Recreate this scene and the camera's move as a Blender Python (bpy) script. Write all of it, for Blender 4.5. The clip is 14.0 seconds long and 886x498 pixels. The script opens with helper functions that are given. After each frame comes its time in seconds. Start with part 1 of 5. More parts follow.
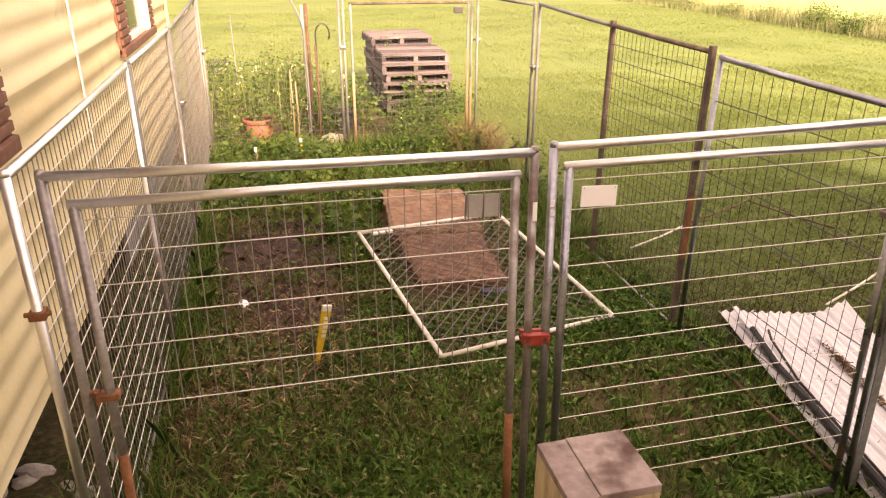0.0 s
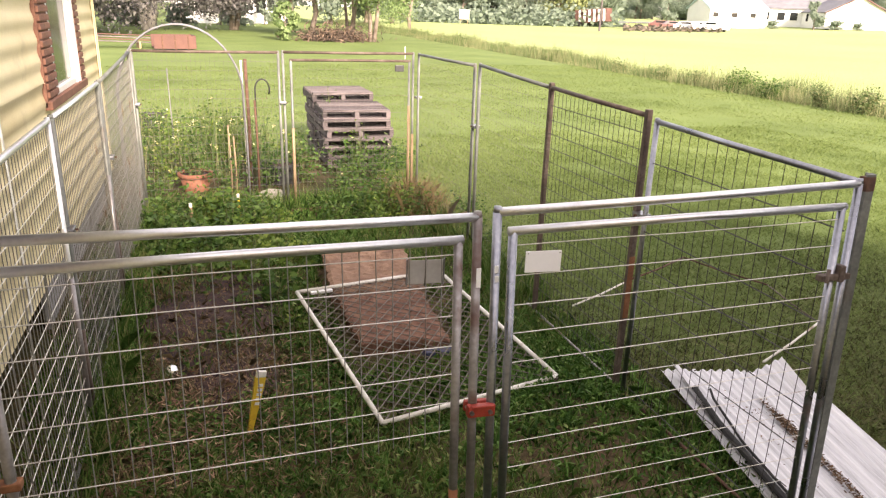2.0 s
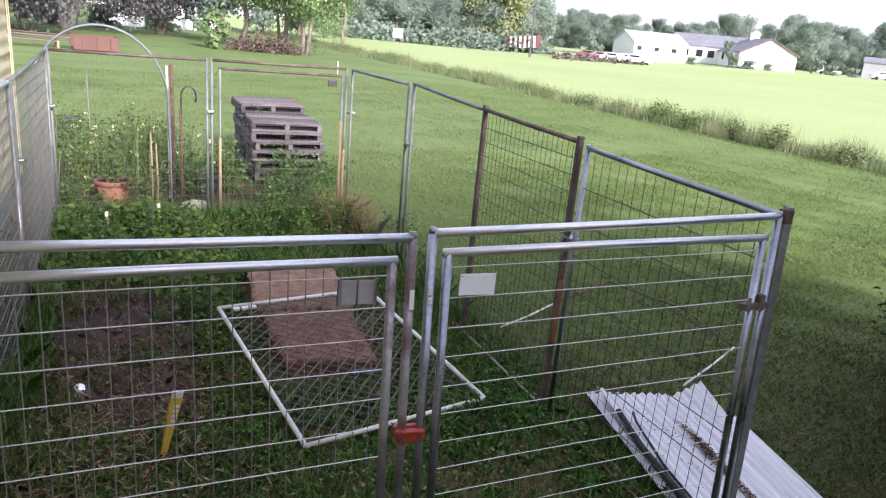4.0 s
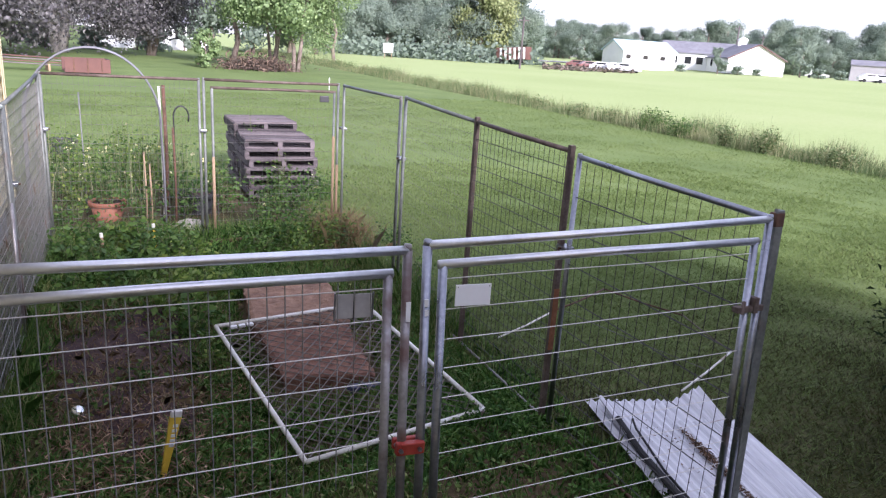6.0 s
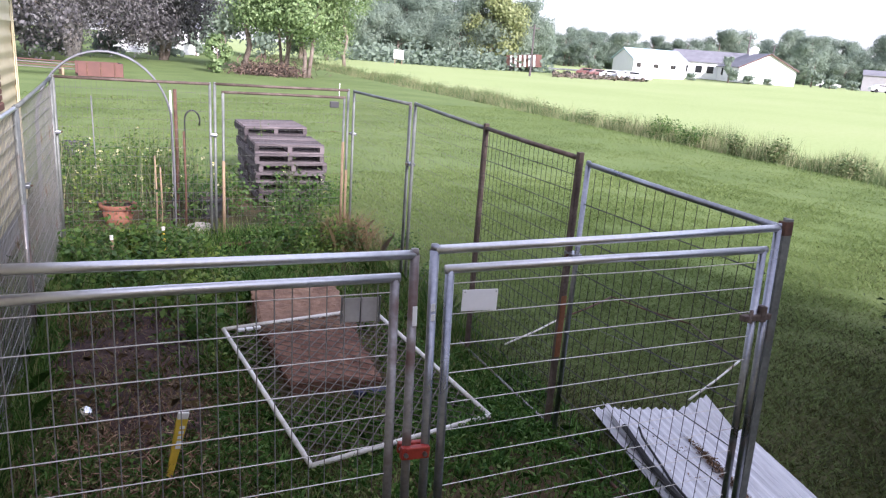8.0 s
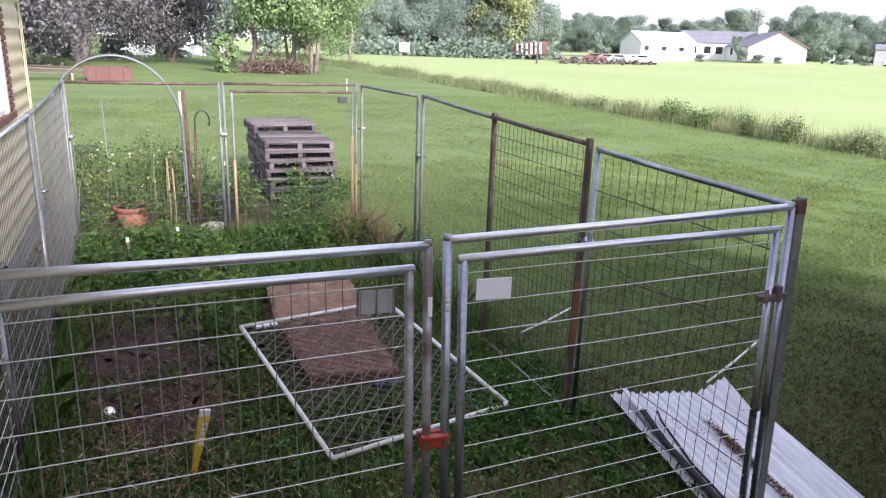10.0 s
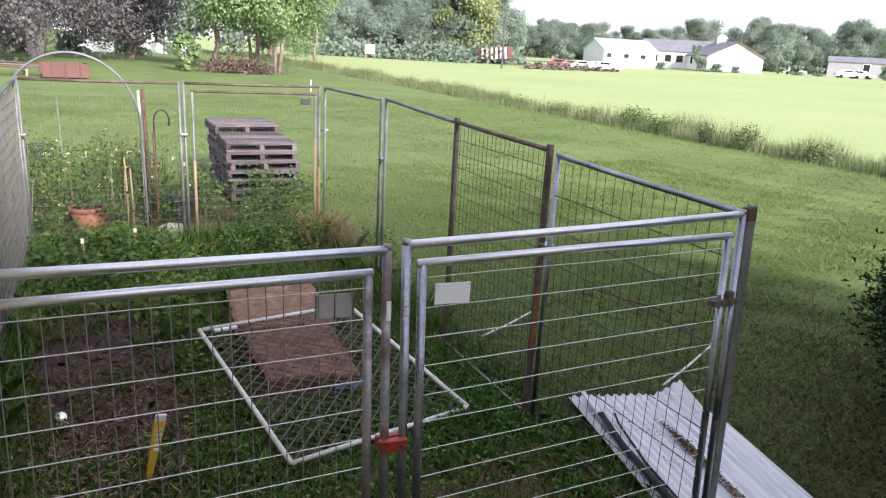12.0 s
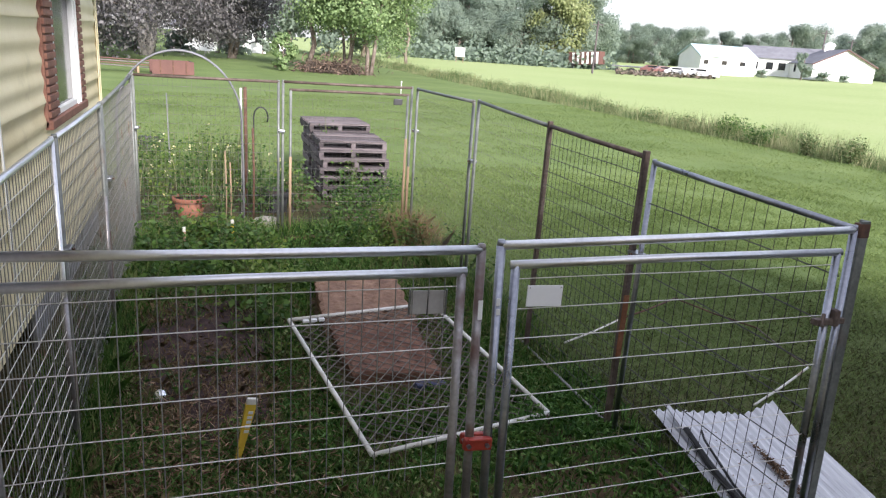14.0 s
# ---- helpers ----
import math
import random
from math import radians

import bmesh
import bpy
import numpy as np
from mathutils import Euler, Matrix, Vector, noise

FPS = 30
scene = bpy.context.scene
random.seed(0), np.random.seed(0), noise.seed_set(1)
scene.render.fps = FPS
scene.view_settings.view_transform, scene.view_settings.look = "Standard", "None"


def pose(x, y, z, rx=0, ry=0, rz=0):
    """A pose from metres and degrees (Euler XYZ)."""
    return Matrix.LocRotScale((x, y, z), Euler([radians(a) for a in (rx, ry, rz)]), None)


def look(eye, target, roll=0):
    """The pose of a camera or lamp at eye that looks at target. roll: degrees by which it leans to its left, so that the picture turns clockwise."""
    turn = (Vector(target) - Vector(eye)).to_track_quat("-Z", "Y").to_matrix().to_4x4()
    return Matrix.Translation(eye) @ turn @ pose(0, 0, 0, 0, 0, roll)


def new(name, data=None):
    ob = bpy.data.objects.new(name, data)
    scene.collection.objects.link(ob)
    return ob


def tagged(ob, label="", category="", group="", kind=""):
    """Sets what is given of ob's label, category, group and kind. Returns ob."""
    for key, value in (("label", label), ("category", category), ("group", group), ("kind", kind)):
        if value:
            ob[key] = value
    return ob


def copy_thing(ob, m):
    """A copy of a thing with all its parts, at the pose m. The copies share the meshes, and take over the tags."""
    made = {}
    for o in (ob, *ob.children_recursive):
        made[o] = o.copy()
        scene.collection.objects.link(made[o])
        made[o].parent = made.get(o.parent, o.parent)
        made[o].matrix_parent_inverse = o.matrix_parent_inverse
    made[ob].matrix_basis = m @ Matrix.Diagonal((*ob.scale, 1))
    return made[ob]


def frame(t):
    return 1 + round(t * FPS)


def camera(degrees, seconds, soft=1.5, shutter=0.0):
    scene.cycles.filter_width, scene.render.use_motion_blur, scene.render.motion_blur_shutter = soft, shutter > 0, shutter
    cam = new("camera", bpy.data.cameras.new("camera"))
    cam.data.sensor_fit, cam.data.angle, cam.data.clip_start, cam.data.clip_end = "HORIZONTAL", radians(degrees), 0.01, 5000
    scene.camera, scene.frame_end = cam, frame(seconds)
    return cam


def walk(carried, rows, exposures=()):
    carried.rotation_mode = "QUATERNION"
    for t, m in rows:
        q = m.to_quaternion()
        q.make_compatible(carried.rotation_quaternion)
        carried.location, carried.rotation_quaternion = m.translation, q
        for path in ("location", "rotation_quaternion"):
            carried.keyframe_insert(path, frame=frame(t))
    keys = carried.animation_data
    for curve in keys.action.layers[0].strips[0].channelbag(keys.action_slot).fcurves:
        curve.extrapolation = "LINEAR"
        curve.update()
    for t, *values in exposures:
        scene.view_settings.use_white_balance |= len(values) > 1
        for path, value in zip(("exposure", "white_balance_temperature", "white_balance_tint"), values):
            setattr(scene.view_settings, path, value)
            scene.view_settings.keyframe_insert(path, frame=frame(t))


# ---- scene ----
cam = camera(64.5, 14.0, 1.25)
PATH = [
    (0, (0.545, 0.34, 2.389), (0.982, 2.125, 1.6), 0.3),
    (0.5, (0.585, 0.294, 2.395), (1.118, 2.068, 1.639), 2.4),
    (1, (0.601, 0.314, 2.374), (1.066, 2.095, 1.593), 0.3),
    (1.5, (0.594, 0.363, 2.377), (1.091, 2.148, 1.624), 1.7),
    (2, (0.576, 0.445, 2.398), (1.184, 2.237, 1.752), 1.9),
    (2.5, (0.577, 0.472, 2.397), (1.303, 2.24, 1.807), 3.3),
    (3, (0.576, 0.499, 2.389), (1.356, 2.241, 1.791), 4.7),
    (3.2, (0.578, 0.503, 2.391), (1.382, 2.236, 1.801), 5.5),
    (5.3, (0.565, 0.496, 2.389), (1.38, 2.231, 1.816), 4.5),
    (5.5, (0.569, 0.489, 2.392), (1.396, 2.223, 1.834), 4.1),
    (6, (0.569, 0.485, 2.393), (1.386, 2.226, 1.842), 3.9),
    (6.5, (0.559, 0.469, 2.402), (1.395, 2.214, 1.894), 3.9),
    (7, (0.56, 0.48, 2.395), (1.342, 2.242, 1.862), 3.8),
    (7.5, (0.568, 0.491, 2.397), (1.324, 2.266, 1.871), 4.4),
    (7.7, (0.569, 0.482, 2.39), (1.359, 2.241, 1.859), 4.7),
    (10, (0.562, 0.462, 2.39), (1.324, 2.225, 1.83), 2.1),
    (10.5, (0.56, 0.456, 2.39), (1.344, 2.203, 1.812), 2.0),
    (11, (0.574, 0.453, 2.394), (1.392, 2.185, 1.818), 2.2),
    (11.5, (0.581, 0.452, 2.399), (1.422, 2.18, 1.844), 2.8),
    (12, (0.573, 0.444, 2.4), (1.428, 2.167, 1.853), 3.3),
    (12.5, (0.559, 0.443, 2.405), (1.453, 2.153, 1.878), 5.3),
    (13, (0.566, 0.44, 2.403), (1.486, 2.15, 1.926), 4.0),
    (13.5, (0.588, 0.466, 2.397), (1.41, 2.208, 1.861), 4.6),
    (14, (0.523, 0.444, 2.392), (1.167, 2.255, 1.839), 4.1),
]
walk(cam, [(t, look(eye, target, roll)) for t, eye, target, roll in PATH],
     exposures=[(0, 1.97, 9700, 36), (0.9, 1.86, 8600, 28), (1.6, 1.78, 7900, 25), (2.1, 1.57, 7100, 22), (2.8, 1.22, 6100, 23),
                (5.3, 1.15, 5600, 23), (6.2, 1.02, 5550, 29), (7, 1.07, 5600, 28), (10, 1.17, 5650, 25), (11.5, 1.14, 5750, 23), (12.5, 1.02, 5900, 18), (13.5, 0.81, 5900, 15), (14, 0.98, 5850, 18)])

# ---- light ----
SUN_EL, SUN_AZ = 24.0, 172.0      # degrees; azimuth clockwise from +y, where the light comes from
world = bpy.data.worlds.new("sky")
scene.world = world
world.use_nodes = True
wn = world.node_tree.nodes
sky = wn.new("ShaderNodeTexSky")
sky.sky_type = 'NISHITA'
sky.sun_disc = False
sky.sun_elevation = radians(SUN_EL)
sky.sun_rotation = radians(SUN_AZ)
sky.air_density, sky.dust_density, sky.ozone_density = 1.0, 1.5, 1.0
wn["Background"].inputs["Strength"].default_value = 0.15
cover = wn.new("ShaderNodeMix")      # thin even cloud over the clear sky
cover.data_type = 'RGBA'
cover.inputs["Factor"].default_value = 0.6
cover.inputs["B"].default_value = (4.6, 4.45, 4.2, 1)
world.node_tree.links.new(sky.outputs[0], cover.inputs["A"])
world.node_tree.links.new(cover.outputs["Result"], wn["Background"].inputs["Color"])
sun = new("sun", bpy.data.lights.new("sun", "SUN"))
sun.data.energy, sun.data.angle, sun.data.color = 4.9, radians(11), (1.0, 0.93, 0.8)
sd = Vector((math.sin(radians(SUN_AZ)) * math.cos(radians(SUN_EL)), math.cos(radians(SUN_AZ)) * math.cos(radians(SUN_EL)), math.sin(radians(SUN_EL))))
sun.matrix_world = look(sd * 50, (0, 0, 0))


# ---- materials ----
def mat(name, stops, scale=8.0, rough=0.7, metal=0.0, bump=0.2, detail=6.0, stretch=(1, 1, 1), fine=60.0, rvar=0.1,
        island=0.0, obj=0.0, spec=0.5, trans=0.0, stain=None):
    """Noise-driven material. stops: colours from dark to light; stain: (colour, scale, threshold) blotches; island/obj: variation per piece."""
    m = bpy.data.materials.new(name)
    m.use_nodes = True
    nt = m.node_tree
    N, L = nt.nodes, nt.links
    b = N["Principled BSDF"]
    tc = N.new("ShaderNodeTexCoord")
    mp = N.new("ShaderNodeMapping")
    mp.inputs["Scale"].default_value = stretch
    L.new(tc.outputs["Object"], mp.inputs["Vector"])
    n1 = N.new("ShaderNodeTexNoise")
    n1.inputs["Scale"].default_value, n1.inputs["Detail"].default_value = scale, detail
    n2 = N.new("ShaderNodeTexNoise")
    n2.inputs["Scale"].default_value, n2.inputs["Detail"].default_value = fine, 3.0
    for n in (n1, n2):
        L.new(mp.outputs[0], n.inputs["Vector"])
    mixf = N.new("ShaderNodeMath")
    mixf.operation = 'MULTIPLY_ADD'
    mixf.inputs[1].default_value = 0.35
    L.new(n2.outputs["Fac"], mixf.inputs[0])
    sc = N.new("ShaderNodeMath")
    sc.operation = 'MULTIPLY'
    sc.inputs[1].default_value = 0.65
    L.new(n1.outputs["Fac"], sc.inputs[0])
    L.new(sc.outputs[0], mixf.inputs[2])
    fac = mixf.outputs[0]
    for amount, node, sock in ((island, "ShaderNodeNewGeometry", "Random Per Island"), (obj, "ShaderNodeObjectInfo", "Random")):
        if amount:
            g = N.new(node)
            a = N.new("ShaderNodeMath")
            a.operation = 'MULTIPLY_ADD'
            a.inputs[1].default_value = amount
            off = N.new("ShaderNodeMath")
            off.operation = 'SUBTRACT'
            off.inputs[1].default_value = amount / 2
            L.new(g.outputs[sock], a.inputs[0])
            L.new(fac, a.inputs[2])
            L.new(a.outputs[0], off.inputs[0])
            fac = off.outputs[0]
    r = N.new("ShaderNodeValToRGB")
    r.color_ramp.elements[0].position, r.color_ramp.elements[1].position = 0.3, 0.7
    r.color_ramp.elements[0].color = (*stops[0], 1)
    r.color_ramp.elements[1].color = (*stops[-1], 1)
    for i, c in enumerate(stops[1:-1]):
        e = r.color_ramp.elements.new(0.3 + 0.4 * (i + 1) / (len(stops) - 1))
        e.color = (*c, 1)
    L.new(fac, r.inputs[0])
    col = r.outputs[0]
    if stain:
        n3 = N.new("ShaderNodeTexNoise")
        n3.inputs["Scale"].default_value, n3.inputs["Detail"].default_value = stain[1], 8.0
        L.new(tc.outputs["Object"], n3.inputs["Vector"])
        r3 = N.new("ShaderNodeValToRGB")
        r3.color_ramp.elements[0].position, r3.color_ramp.elements[1].position = stain[2], stain[2] + 0.1
        L.new(n3.outputs["Fac"], r3.inputs[0])
        mx = N.new("ShaderNodeMix")
        mx.data_type = 'RGBA'
        L.new(r3.outputs[0], mx.inputs["Factor"])
        L.new(col, mx.inputs["A"])
        mx.inputs["B"].default_value = (*stain[0], 1)
        col = mx.outputs["Result"]
        if metal:
            inv = N.new("ShaderNodeMath")
            inv.operation = 'MULTIPLY_ADD'
            inv.inputs[1].default_value, inv.inputs[2].default_value = -metal, metal
            L.new(r3.outputs[0], inv.inputs[0])
            L.new(inv.outputs[0], b.inputs["Metallic"])
    L.new(col, b.inputs["Base Color"])
    if not (stain and metal):
        b.inputs["Metallic"].default_value = metal
    b.inputs["Specular IOR Level"].default_value = spec
    rr = N.new("ShaderNodeMath")
    rr.operation = 'MULTIPLY_ADD'
    rr.inputs[1].default_value, rr.inputs[2].default_value = rvar * 2, rough - rvar
    L.new(n1.outputs["Fac"], rr.inputs[0])
    L.new(rr.outputs[0], b.inputs["Roughness"])
    if bump:
        bp = N.new("ShaderNodeBump")
        bp.inputs["Strength"].default_value, bp.inputs["Distance"].default_value = bump, 0.01
        L.new(mixf.outputs[0], bp.inputs["Height"])
        L.new(bp.outputs[0], b.inputs["Normal"])
    if trans:
        # thin leaves let light through
        tr = N.new("ShaderNodeBsdfTranslucent")
        L.new(col, tr.inputs["Color"])
        ms = N.new("ShaderNodeMixShader")
        ms.inputs[0].default_value = trans
        L.new(b.outputs[0], ms.inputs[1])
        L.new(tr.outputs[0], ms.inputs[2])
        L.new(ms.outputs[0], N["Material Output"].inputs["Surface"])
    return m


GALV = mat("galvanised", [(0.6, 0.6, 0.61), (0.74, 0.74, 0.75), (0.86, 0.86, 0.86)], 5, 0.37, 0.95, 0.08, stretch=(1, 1, 1), stain=((0.14, 0.075, 0.05), 3.0, 0.69))
GALV_DARK = mat("galvanised_dark", [(0.17, 0.18, 0.2), (0.27, 0.28, 0.31), (0.4, 0.41, 0.44)], 5, 0.3, 0.92, 0.08, stain=((0.17, 0.075, 0.04), 2.2, 0.62))
GALV_RUST = mat("galvanised_rusty", [(0.17, 0.155, 0.15), (0.28, 0.265, 0.26), (0.4, 0.385, 0.375)], 5, 0.42, 0.7, 0.15, stain=((0.11, 0.06, 0.045), 3.5, 0.56))
ORANGE = mat("orange_rust", [(0.13, 0.05, 0.022), (0.22, 0.09, 0.04), (0.3, 0.14, 0.07)], 14, 0.9, 0.0, 0.3)
RUST = mat("rust", [(0.045, 0.025, 0.02), (0.10, 0.05, 0.032), (0.17, 0.09, 0.055)], 12, 0.85, 0.0, 0.4)
DARKPOST = mat("dark_rusty_steel", [(0.05, 0.036, 0.028), (0.11, 0.08, 0.064), (0.21, 0.165, 0.14)], 7, 0.7, 0.3, 0.3)
WIRE_BLACK = mat("wire_black", [(0.03, 0.03, 0.028), (0.07, 0.065, 0.06)], 4, 0.6, 0.2, 0.0)
WIRE_MID = mat("wire_mid", [(0.2, 0.2, 0.19), (0.36, 0.35, 0.33)], 4, 0.5, 0.5, 0.0, stain=((0.16, 0.09, 0.06), 4.0, 0.6))
GALV_OLD = mat("weathered_galvanised", [(0.11, 0.118, 0.108), (0.185, 0.195, 0.18), (0.29, 0.3, 0.275)], 5, 0.6, 0.45, 0.1, stain=((0.13, 0.075, 0.05), 2.6, 0.6))
WIRE = mat("wire", [(0.5, 0.47, 0.43), (0.72, 0.69, 0.63)], 4, 0.4, 0.5, 0.0, stain=((0.2, 0.12, 0.08), 4.0, 0.62))
WIRE_DARK = mat("wire_dark", [(0.12, 0.12, 0.11), (0.24, 0.23, 0.21)], 4, 0.6, 0.4, 0.0, stain=((0.14, 0.07, 0.04), 4.0, 0.6))
WHITE = mat("white_paint", [(0.66, 0.66, 0.64), (0.8, 0.8, 0.78)], 6, 0.5, 0.0, 0.05)
WHITE_DIRTY = mat("white_pipe", [(0.5, 0.46, 0.38), (0.72, 0.70, 0.64), (0.8, 0.79, 0.75)], 9, 0.5, 0.0, 0.1, stain=((0.28, 0.2, 0.12), 5.0, 0.62))
RED = mat("red_plastic", [(0.30, 0.03, 0.02), (0.42, 0.06, 0.035)], 15, 0.5, 0.0, 0.05)
YELLOW = mat("yellow_paint", [(0.62, 0.40, 0.03), (0.78, 0.56, 0.06)], 12, 0.55, 0.0, 0.1)
SIDING = mat("siding", [(0.58, 0.49, 0.28), (0.66, 0.58, 0.36), (0.72, 0.65, 0.43)], 2.2, 0.55, 0.0, 0.12, obj=0.25, stain=((0.40, 0.34, 0.2), 1.3, 0.62))
BRICKTRIM = mat("brown_shutter", [(0.11, 0.045, 0.03), (0.18, 0.08, 0.052), (0.25, 0.125, 0.085)], 14, 0.75, 0.0, 0.3)
SOIL = mat("soil", [(0.022, 0.015, 0.015), (0.06, 0.04, 0.039), (0.125, 0.084, 0.076)], 9, 0.95, 0.0, 0.9, fine=45, spec=0.15)
BROWNBOARD = mat("brown_board", [(0.085, 0.04, 0.026), (0.185, 0.094, 0.062), (0.30, 0.17, 0.115)], 9, 0.95, 0.0, 1.0, fine=120, stain=((0.085, 0.045, 0.035), 4.0, 0.6))
TANBOARD = mat("tan_board", [(0.11, 0.06, 0.038), (0.235, 0.14, 0.092), (0.36, 0.235, 0.16)], 9, 0.95, 0.0, 1.0, fine=120, stain=((0.085, 0.045, 0.035), 4.0, 0.62))
PALLET = mat("pallet_wood", [(0.036, 0.029, 0.031), (0.085, 0.07, 0.073), (0.17, 0.142, 0.145)], 3, 0.85, 0.0, 0.5, stretch=(1, 9, 9), obj=0.35)
OLDWOOD = mat("old_wood", [(0.16, 0.10, 0.06), (0.30, 0.21, 0.13), (0.42, 0.31, 0.2)], 4, 0.85, 0.0, 0.5, stretch=(9, 9, 1))
POSTTOP = mat("weathered_post_top", [(0.14, 0.10, 0.09), (0.25, 0.195, 0.18), (0.38, 0.32, 0.3)], 9, 0.9, 0.0, 0.5, stain=((0.075, 0.04, 0.03), 7.0, 0.55))
POSTWOOD = mat("pale_post_wood", [(0.26, 0.19, 0.11), (0.42, 0.33, 0.21), (0.54, 0.45, 0.31)], 5, 0.85, 0.0, 0.4, stretch=(9, 9, 1), stain=((0.2, 0.13, 0.075), 4.0, 0.62))
SHEET = mat("white_metal_sheet", [(0.28, 0.28, 0.30), (0.6, 0.6, 0.62), (0.8, 0.8, 0.81)], 1.2, 0.5, 0.0, 0.08, stretch=(26, 0.7, 1), fine=9, stain=((0.33, 0.28, 0.24), 3.2, 0.66))
LEAFDEBRIS = mat("dead_leaves", [(0.06, 0.035, 0.02), (0.14, 0.08, 0.045), (0.22, 0.14, 0.08)], 30, 0.95, 0.0, 0.3, island=0.6)
BLACK = mat("black_plastic", [(0.012, 0.012, 0.013), (0.03, 0.03, 0.032)], 9, 0.5, 0.0, 0.1)
GREYPLATE = mat("grey_plate", [(0.34, 0.33, 0.32), (0.46, 0.45, 0.43)], 8, 0.6, 0.2, 0.1)
TERRA = mat("terracotta", [(0.17, 0.065, 0.04), (0.26, 0.105, 0.065), (0.33, 0.15, 0.095)], 8, 0.8, 0.0, 0.2)
STONE = mat("stone", [(0.2, 0.18, 0.16), (0.36, 0.33, 0.29), (0.46, 0.43, 0.38)], 7, 0.9, 0.0, 0.5)
CHAIN = mat("dull_chain_link", [(0.10, 0.085, 0.07), (0.2, 0.175, 0.15)], 5, 0.5, 0.5, 0.0)
ARCH = mat("grey_pvc", [(0.11, 0.115, 0.125), (0.2, 0.2, 0.215)], 6, 0.45, 0.0, 0.05)
CHROME = mat("mirror_glass", [(0.8, 0.82, 0.85), (0.9, 0.91, 0.92)], 3, 0.08, 0.9, 0.0, rvar=0.02)
GRASS = mat("grass_blades", [(0.034, 0.085, 0.016), (0.078, 0.168, 0.031), (0.14, 0.24, 0.054), (0.24, 0.265, 0.098)], 0.9, 0.65, 0.0, 0.0, island=0.5, trans=0.3, spec=0.2)
WEED = mat("broad_weed_leaves", [(0.046, 0.12, 0.023), (0.1, 0.22, 0.042), (0.175, 0.32, 0.076)], 1.6, 0.6, 0.0, 0.0, island=0.5, trans=0.3, spec=0.25)
# lawn blade colour darkened to stand for the shade by the porch
SHADEB = mat("shaded_lawn_blades", [(0.034, 0.042, 0.012), (0.06, 0.072, 0.02), (0.1, 0.1, 0.034)], 0.8, 0.7, 0.0, 0.0, island=0.5, trans=0.2, spec=0.15)
LAWNB = mat("lawn_blades", [(0.118, 0.166, 0.045), (0.168, 0.23, 0.068), (0.23, 0.29, 0.1)], 0.35, 0.6, 0.0, 0.0, island=0.22, trans=0.45, spec=0.3)
TALL = mat("tall_grass", [(0.06, 0.105, 0.03), (0.115, 0.17, 0.055), (0.2, 0.235, 0.095), (0.29, 0.28, 0.15)], 0.3, 0.7, 0.0, 0.0, island=0.5, trans=0.3)
STRAW = mat("dry_grass", [(0.16, 0.11, 0.05), (0.3, 0.22, 0.11)], 3, 0.8, 0.0, 0.0, island=0.5, trans=0.2)
LEAF = mat("garden_leaves", [(0.032, 0.076, 0.016), (0.066, 0.135, 0.027), (0.13, 0.22, 0.05)], 3, 0.55, 0.0, 0.0, island=0.5, trans=0.35, spec=0.3)
LEAF_Y = mat("yellow_green_leaves", [(0.054, 0.105, 0.018), (0.108, 0.178, 0.03), (0.195, 0.26, 0.052)], 3, 0.55, 0.0, 0.0, island=0.5, trans=0.35, spec=0.3)
FLOWER = mat("pale_yellow_petals", [(0.6, 0.55, 0.2), (0.75, 0.72, 0.5)], 5, 0.6, 0.0, 0.0, island=0.4, trans=0.2)
STEM = mat("plant_stem", [(0.07, 0.10, 0.03), (0.14, 0.15, 0.06)], 6, 0.7, 0.0, 0.0)
BARK = mat("bark", [(0.10, 0.075, 0.06), (0.2, 0.16, 0.13), (0.33, 0.28, 0.24)], 3, 0.9, 0.0, 0.6, stretch=(3, 3, 0.6))
CROWN = mat("tree_leaves", [(0.11, 0.175, 0.065), (0.185, 0.275, 0.105), (0.275, 0.37, 0.155)], 0.5, 0.55, 0.0, 0.0, island=0.5, trans=0.35)
CROWN_Y = mat("tree_leaves_light", [(0.19, 0.23, 0.09), (0.26, 0.3, 0.12), (0.33, 0.36, 0.16)], 0.3, 0.55, 0.0, 0.0, island=0.5, trans=0.3)
CROWN_D = mat("tree_leaves_dark", [(0.068, 0.063, 0.069), (0.12, 0.113, 0.116), (0.2, 0.193, 0.187)], 0.5, 0.6, 0.0, 0.0, island=0.5, trans=0.2)
# distant leaves: haze put into the colour, so paler and greyer
CROWN_HAZED = mat("hazed_wood_leaves", [(0.175, 0.23, 0.175), (0.23, 0.29, 0.22), (0.285, 0.35, 0.265)], 0.12, 0.7, 0.0, 0.0, island=0.25, obj=0.3, trans=0.45)
PALE_BARK = mat("pale_bark", [(0.16, 0.145, 0.14), (0.27, 0.25, 0.235), (0.36, 0.33, 0.31)], 3, 0.85, 0.0, 0.4, stretch=(4, 4, 1))
PLATE = mat("bright_white_plastic", [(0.82, 0.82, 0.81), (0.88, 0.88, 0.87)], 8, 0.45, 0.0, 0.03)
SCRAP = mat("scrap_and_weeds", [(0.06, 0.06, 0.04), (0.12, 0.09, 0.07), (0.2, 0.16, 0.13)], 0.4, 0.85, 0.0, 0.0, island=0.7)
DEADSTALK = mat("dead_stalks", [(0.11, 0.055, 0.034), (0.23, 0.125, 0.075), (0.4, 0.27, 0.17)], 6, 0.85, 0.0, 0.0, island=0.6)
BUSH = mat("dark_bush_leaves", [(0.008, 0.02, 0.008), (0.016, 0.033, 0.012), (0.03, 0.054, 0.018)], 2, 0.7, 0.0, 0.0, island=0.5, trans=0.1, spec=0.1)
